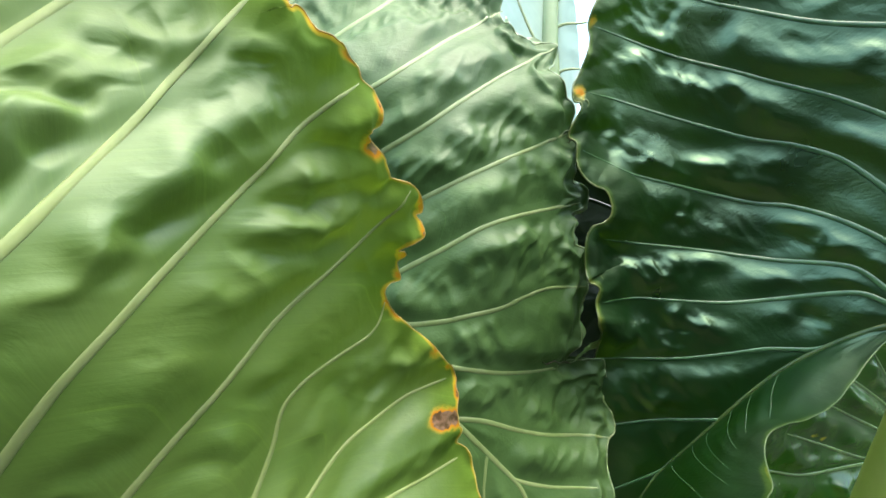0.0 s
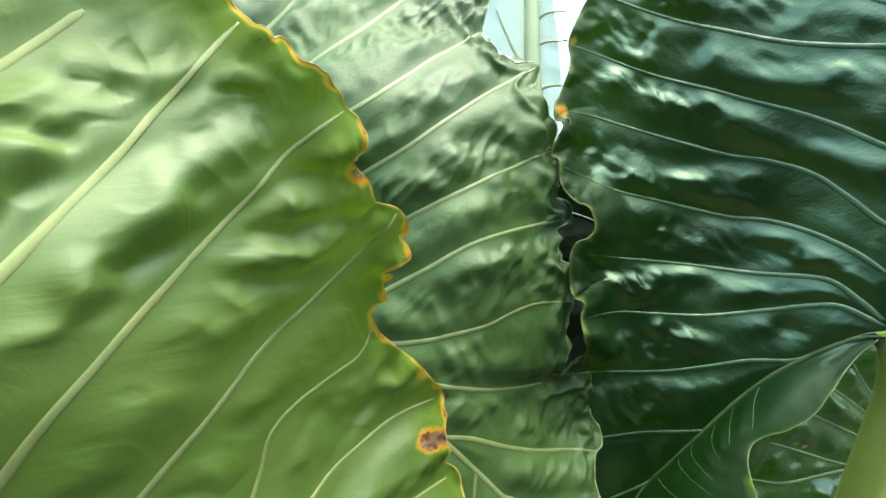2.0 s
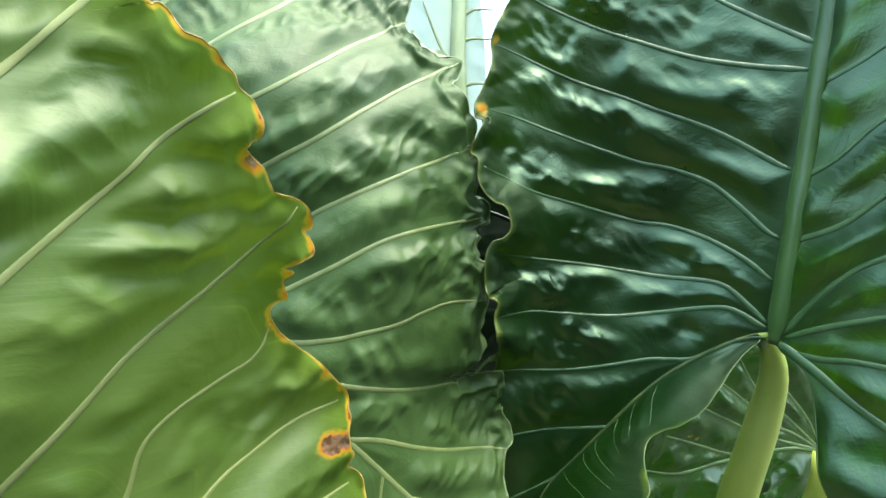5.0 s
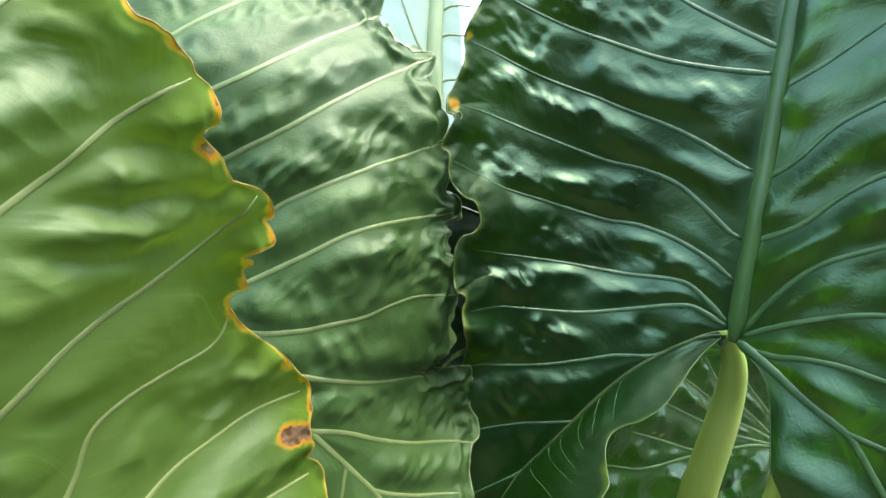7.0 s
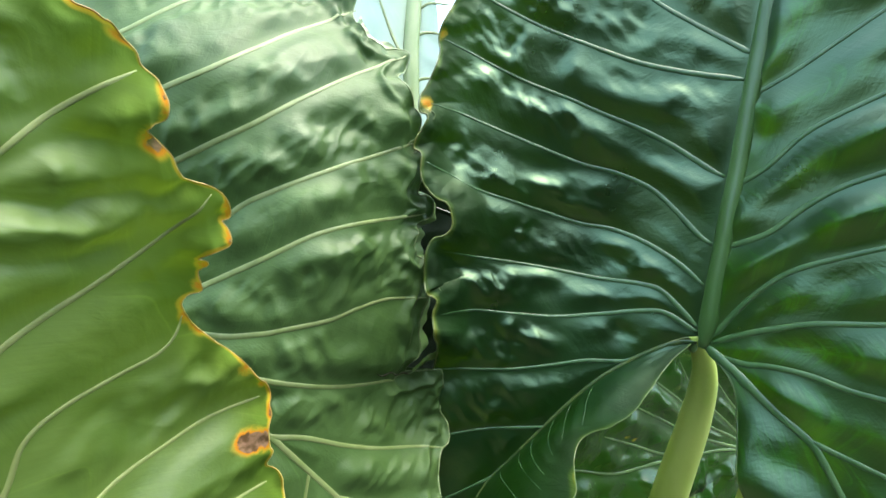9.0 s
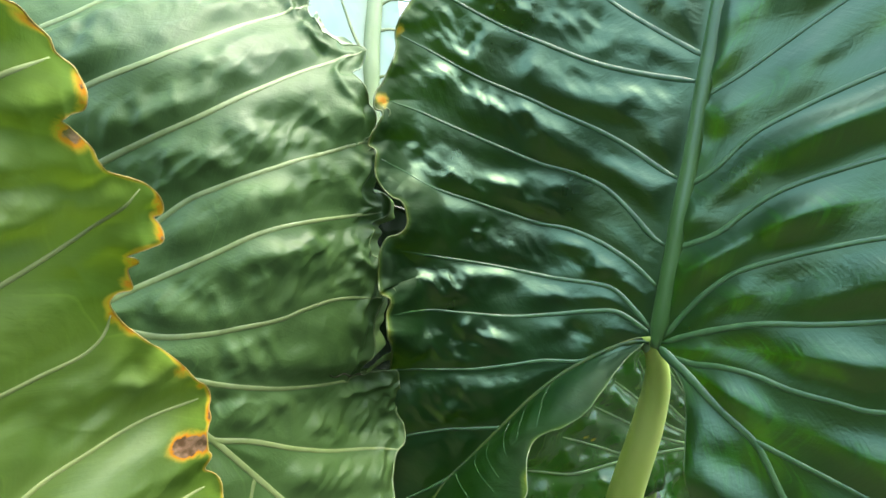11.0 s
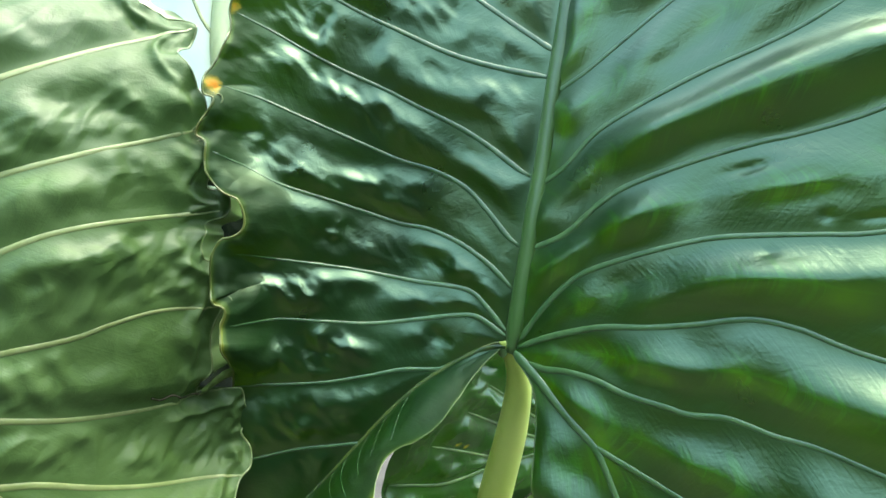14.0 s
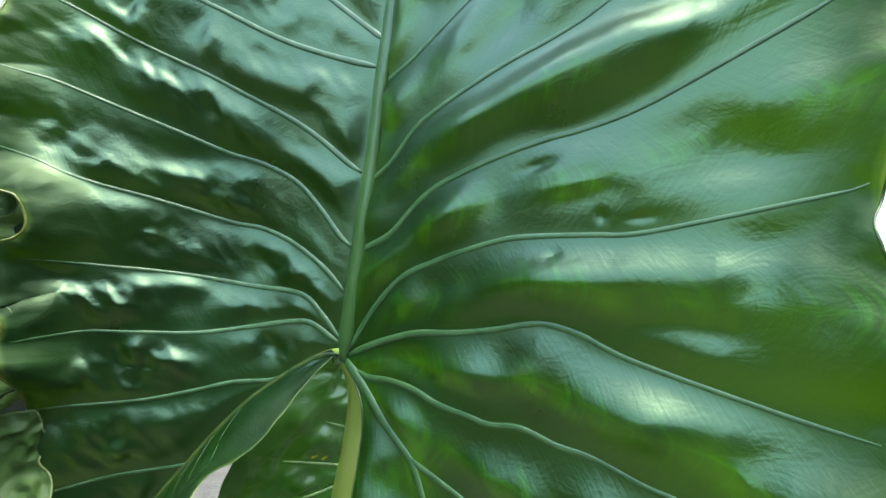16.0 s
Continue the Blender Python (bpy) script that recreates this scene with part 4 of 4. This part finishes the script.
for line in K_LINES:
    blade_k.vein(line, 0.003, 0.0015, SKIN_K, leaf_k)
tube("stalk", spline([blade_k.bare(0.2, 0.94), (0.2, 0.62, 0.7), (0.2, 0.72, 0.3), (0.22, 0.78, 0.0)], 30), np.linspace(0.010, 0.02, 30), STALK, leaf_k, 1.0, None, 16)
leaf_e = leaf("shaded green leaf with fanned veins behind the stalk")
E_EDGE = [(0.5912, 1.1168), (0.5076, 1.1315), (0.4183, 1.1194), (0.3206, 1.075), (0.2795, 1.0331), (0.2619, 0.9911), (0.2735, 0.9332), (0.3204,
    0.9055), (0.4048, 0.9024), (0.434, 0.924), (0.452, 0.930), (0.470, 0.9345), (0.484, 0.9375), (0.491, 0.931), (0.496, 0.918), (0.505, 0.902), (0.536,
    0.8923), (0.5592, 0.9096), (0.5802, 0.9316), (0.6159, 0.9448)]
E_VEINS = [[(0.5857, 0.9456), (0.5544, 0.9897), (0.5097, 1.0294), (0.4735, 1.0658)], [(0.5857, 0.9456), (0.5384, 0.9796), (0.4961, 1.0088), (0.4512,
    1.0411), (0.4232, 1.0752)], [(0.5857, 0.9456), (0.5277, 0.9753), (0.482, 0.9948), (0.4282, 1.0302), (0.389, 1.0537)], [(0.5857, 0.9456), (0.5177,
    0.9662), (0.4628, 0.9839), (0.4073, 1.0083), (0.3613, 1.0293)], [(0.5857, 0.9456), (0.5186, 0.9591), (0.4503, 0.9624), (0.4114, 0.9703), (0.3612,
    0.9882), (0.3194, 1.0028)], [(0.4503, 0.9624), (0.3985, 0.9627), (0.339, 0.9614), (0.2919, 0.9723), (0.2735, 0.977)]]
blade_e = Blade(tilted(*(0.36, 1, 0.475, 0.3, -0.1)), E_VEINS, 0.006, 0.018, 0.0040, (0.03, 0.018), 0.006, -30, 0.0012, 0.02, 19)
blade_e.skin("blade", [E_VEINS[0][0]], E_EDGE, SKIN_E, leaf_e, 260, 160, spots=[(0.352, 0.998, 0.006, 0.0025, 0.30), (0.362, 0.994, 0.004, 0.002, 0.30)])
for line in E_VEINS:
    blade_e.vein(line, 0.0024, 0.0010, RIB_SOFT, leaf_e)
tube("stalk", spline([(0.5262, 0.488, 0.967), (0.5207, 0.488, 0.9344), (0.5319, 0.52, 0.8677), (0.5591, 0.58, 0.7418)] + [(0.40, 0.66, 0.4), (0.38, 0.74, 0.0)], 50), np.linspace(0.010, 0.03, 50), STALK, leaf_e, 1.0, None, 20)

leaf_g = leaf("dark green leaf low down near the bucket")
G_VEINS = [[(1.22, 0.44), (1.2, 0.6), (1.17, 0.74), (1.14, 0.86)], [(1.2, 0.6), (1.09, 0.66), (1.0, 0.68)], [(1.2, 0.6), (1.3, 0.67), (1.4, 0.7)], [(1.21, 0.52), (1.1, 0.55), (1.01, 0.56)]]
blade_g = Blade(tilted(1.2, 0.6, 1.18, 0.12, 0.2), G_VEINS, 0.008, 0.04, 0.004, (0.05, 0.03), 0.008, 10, 0.004, 0.03, 37)
blade_g.skin("blade", G_VEINS[0], [(1.1, 0.42), (1.0, 0.47), (0.975, 0.56), (0.985, 0.66), (1.03, 0.77), (1.14, 0.88)], SKIN_E, leaf_g, 120, 60)
blade_g.skin("blade", G_VEINS[0], [(1.32, 0.44), (1.42, 0.5), (1.45, 0.6), (1.4, 0.72), (1.3, 0.81), (1.14, 0.88)], SKIN_E, leaf_g, 120, 60)
for line in G_VEINS:
    blade_g.vein(line, 0.005, 0.002, RIB_SOFT, leaf_g)
tube("stalk", spline([blade_g.bare(1.22, 0.45), (1.23, 1.2, 0.3), (1.22, 1.25, 0.0)], 30), np.linspace(0.010, 0.018, 30), STALK, leaf_g, 1.0, None, 12)
tagged(tube("leaf_stalk", spline([(0.528, 0.60, 0.93), (0.526, 0.60, 0.88), (0.520, 0.62, 0.70), (0.50, 0.66, 0.3), (0.48, 0.70, 0.0)], 50), np.linspace(0.010, 0.022, 50),
    LIP, None, 1.0, None, 16), "pale green leaf stalk rising behind the shaded leaf", "stalk")

leaf_d = leaf("leaf with back light put into its pale colour and a broad pale midrib")
D_RIB = [(0.1185, 1.5361), (0.1171, 1.4563), (0.1154, 1.3915), (0.1186, 1.329), (0.1206, 1.2675), (0.1208, 1.2073), (0.1218, 1.1602)]
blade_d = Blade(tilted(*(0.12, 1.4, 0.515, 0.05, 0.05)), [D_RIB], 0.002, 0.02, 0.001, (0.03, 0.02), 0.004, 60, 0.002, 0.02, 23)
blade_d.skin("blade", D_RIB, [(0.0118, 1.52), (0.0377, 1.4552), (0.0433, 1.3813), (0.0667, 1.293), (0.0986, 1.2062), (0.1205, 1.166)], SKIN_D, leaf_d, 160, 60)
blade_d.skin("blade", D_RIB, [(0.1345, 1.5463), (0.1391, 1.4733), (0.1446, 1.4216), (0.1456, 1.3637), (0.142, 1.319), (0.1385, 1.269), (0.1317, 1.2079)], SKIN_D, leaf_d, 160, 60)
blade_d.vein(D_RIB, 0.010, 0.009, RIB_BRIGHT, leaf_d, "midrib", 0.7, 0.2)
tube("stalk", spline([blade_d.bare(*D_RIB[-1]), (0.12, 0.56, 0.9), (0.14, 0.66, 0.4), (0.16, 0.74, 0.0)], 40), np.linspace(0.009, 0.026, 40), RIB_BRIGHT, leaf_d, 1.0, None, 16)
for line in [[(0.1171, 1.4563), (0.0973, 1.492), (0.0838, 1.5288)], [(0.1156, 1.382), (0.0996, 1.402), (0.0865, 1.4318), (0.0767, 1.4557)], [(0.1168,
    1.4135), (0.1305, 1.4195), (0.1563, 1.4221)], [(0.1173, 1.3601), (0.1284, 1.3679), (0.1474, 1.369)], [(0.1162, 1.4399), (0.1331, 1.4525), (0.1557,
    1.455)]]:
    blade_d.vein(line, 0.002, 0.001, RIB_MID, leaf_d)


# ---- bucket ----
def build_bucket(x, y, rim):
    thing = tagged(new("bucket"), "white plastic bucket standing open on the ground", "bucket")
    turn = np.linspace(0, 2 * np.pi, 48, endpoint=False)
    def ring(r, z):
        return np.stack([x + r * np.cos(turn), y + r * np.sin(turn), np.full(48, z)], -1)
    profile = [(0.0, 0.0), (0.115, 0.0), (0.12, 0.01), (0.145, rim - 0.03), (0.152, rim - 0.03), (0.156, rim - 0.005), (0.152, rim), (0.144, rim - 0.002),
        (0.142, rim - 0.02), (0.118, 0.02), (0.0, 0.02)]
    part("shell", grid_mesh("shell", np.stack([ring(*r) for r in profile]), True), WHITE_PLASTIC, thing)
    a = np.linspace(0, np.pi, 30)
    arc = np.stack([x + 0.158 * np.cos(a), y - 0.10 * np.sin(a), rim - 0.02 - 0.12 * np.sin(a)], -1)
    tube("handle", arc, np.full(30, 0.003), WHITE_PLASTIC, thing)


BUCKET = (1.471, 1.698, 0.4009)
build_bucket(BUCKET[0], BUCKET[1], BUCKET[2])
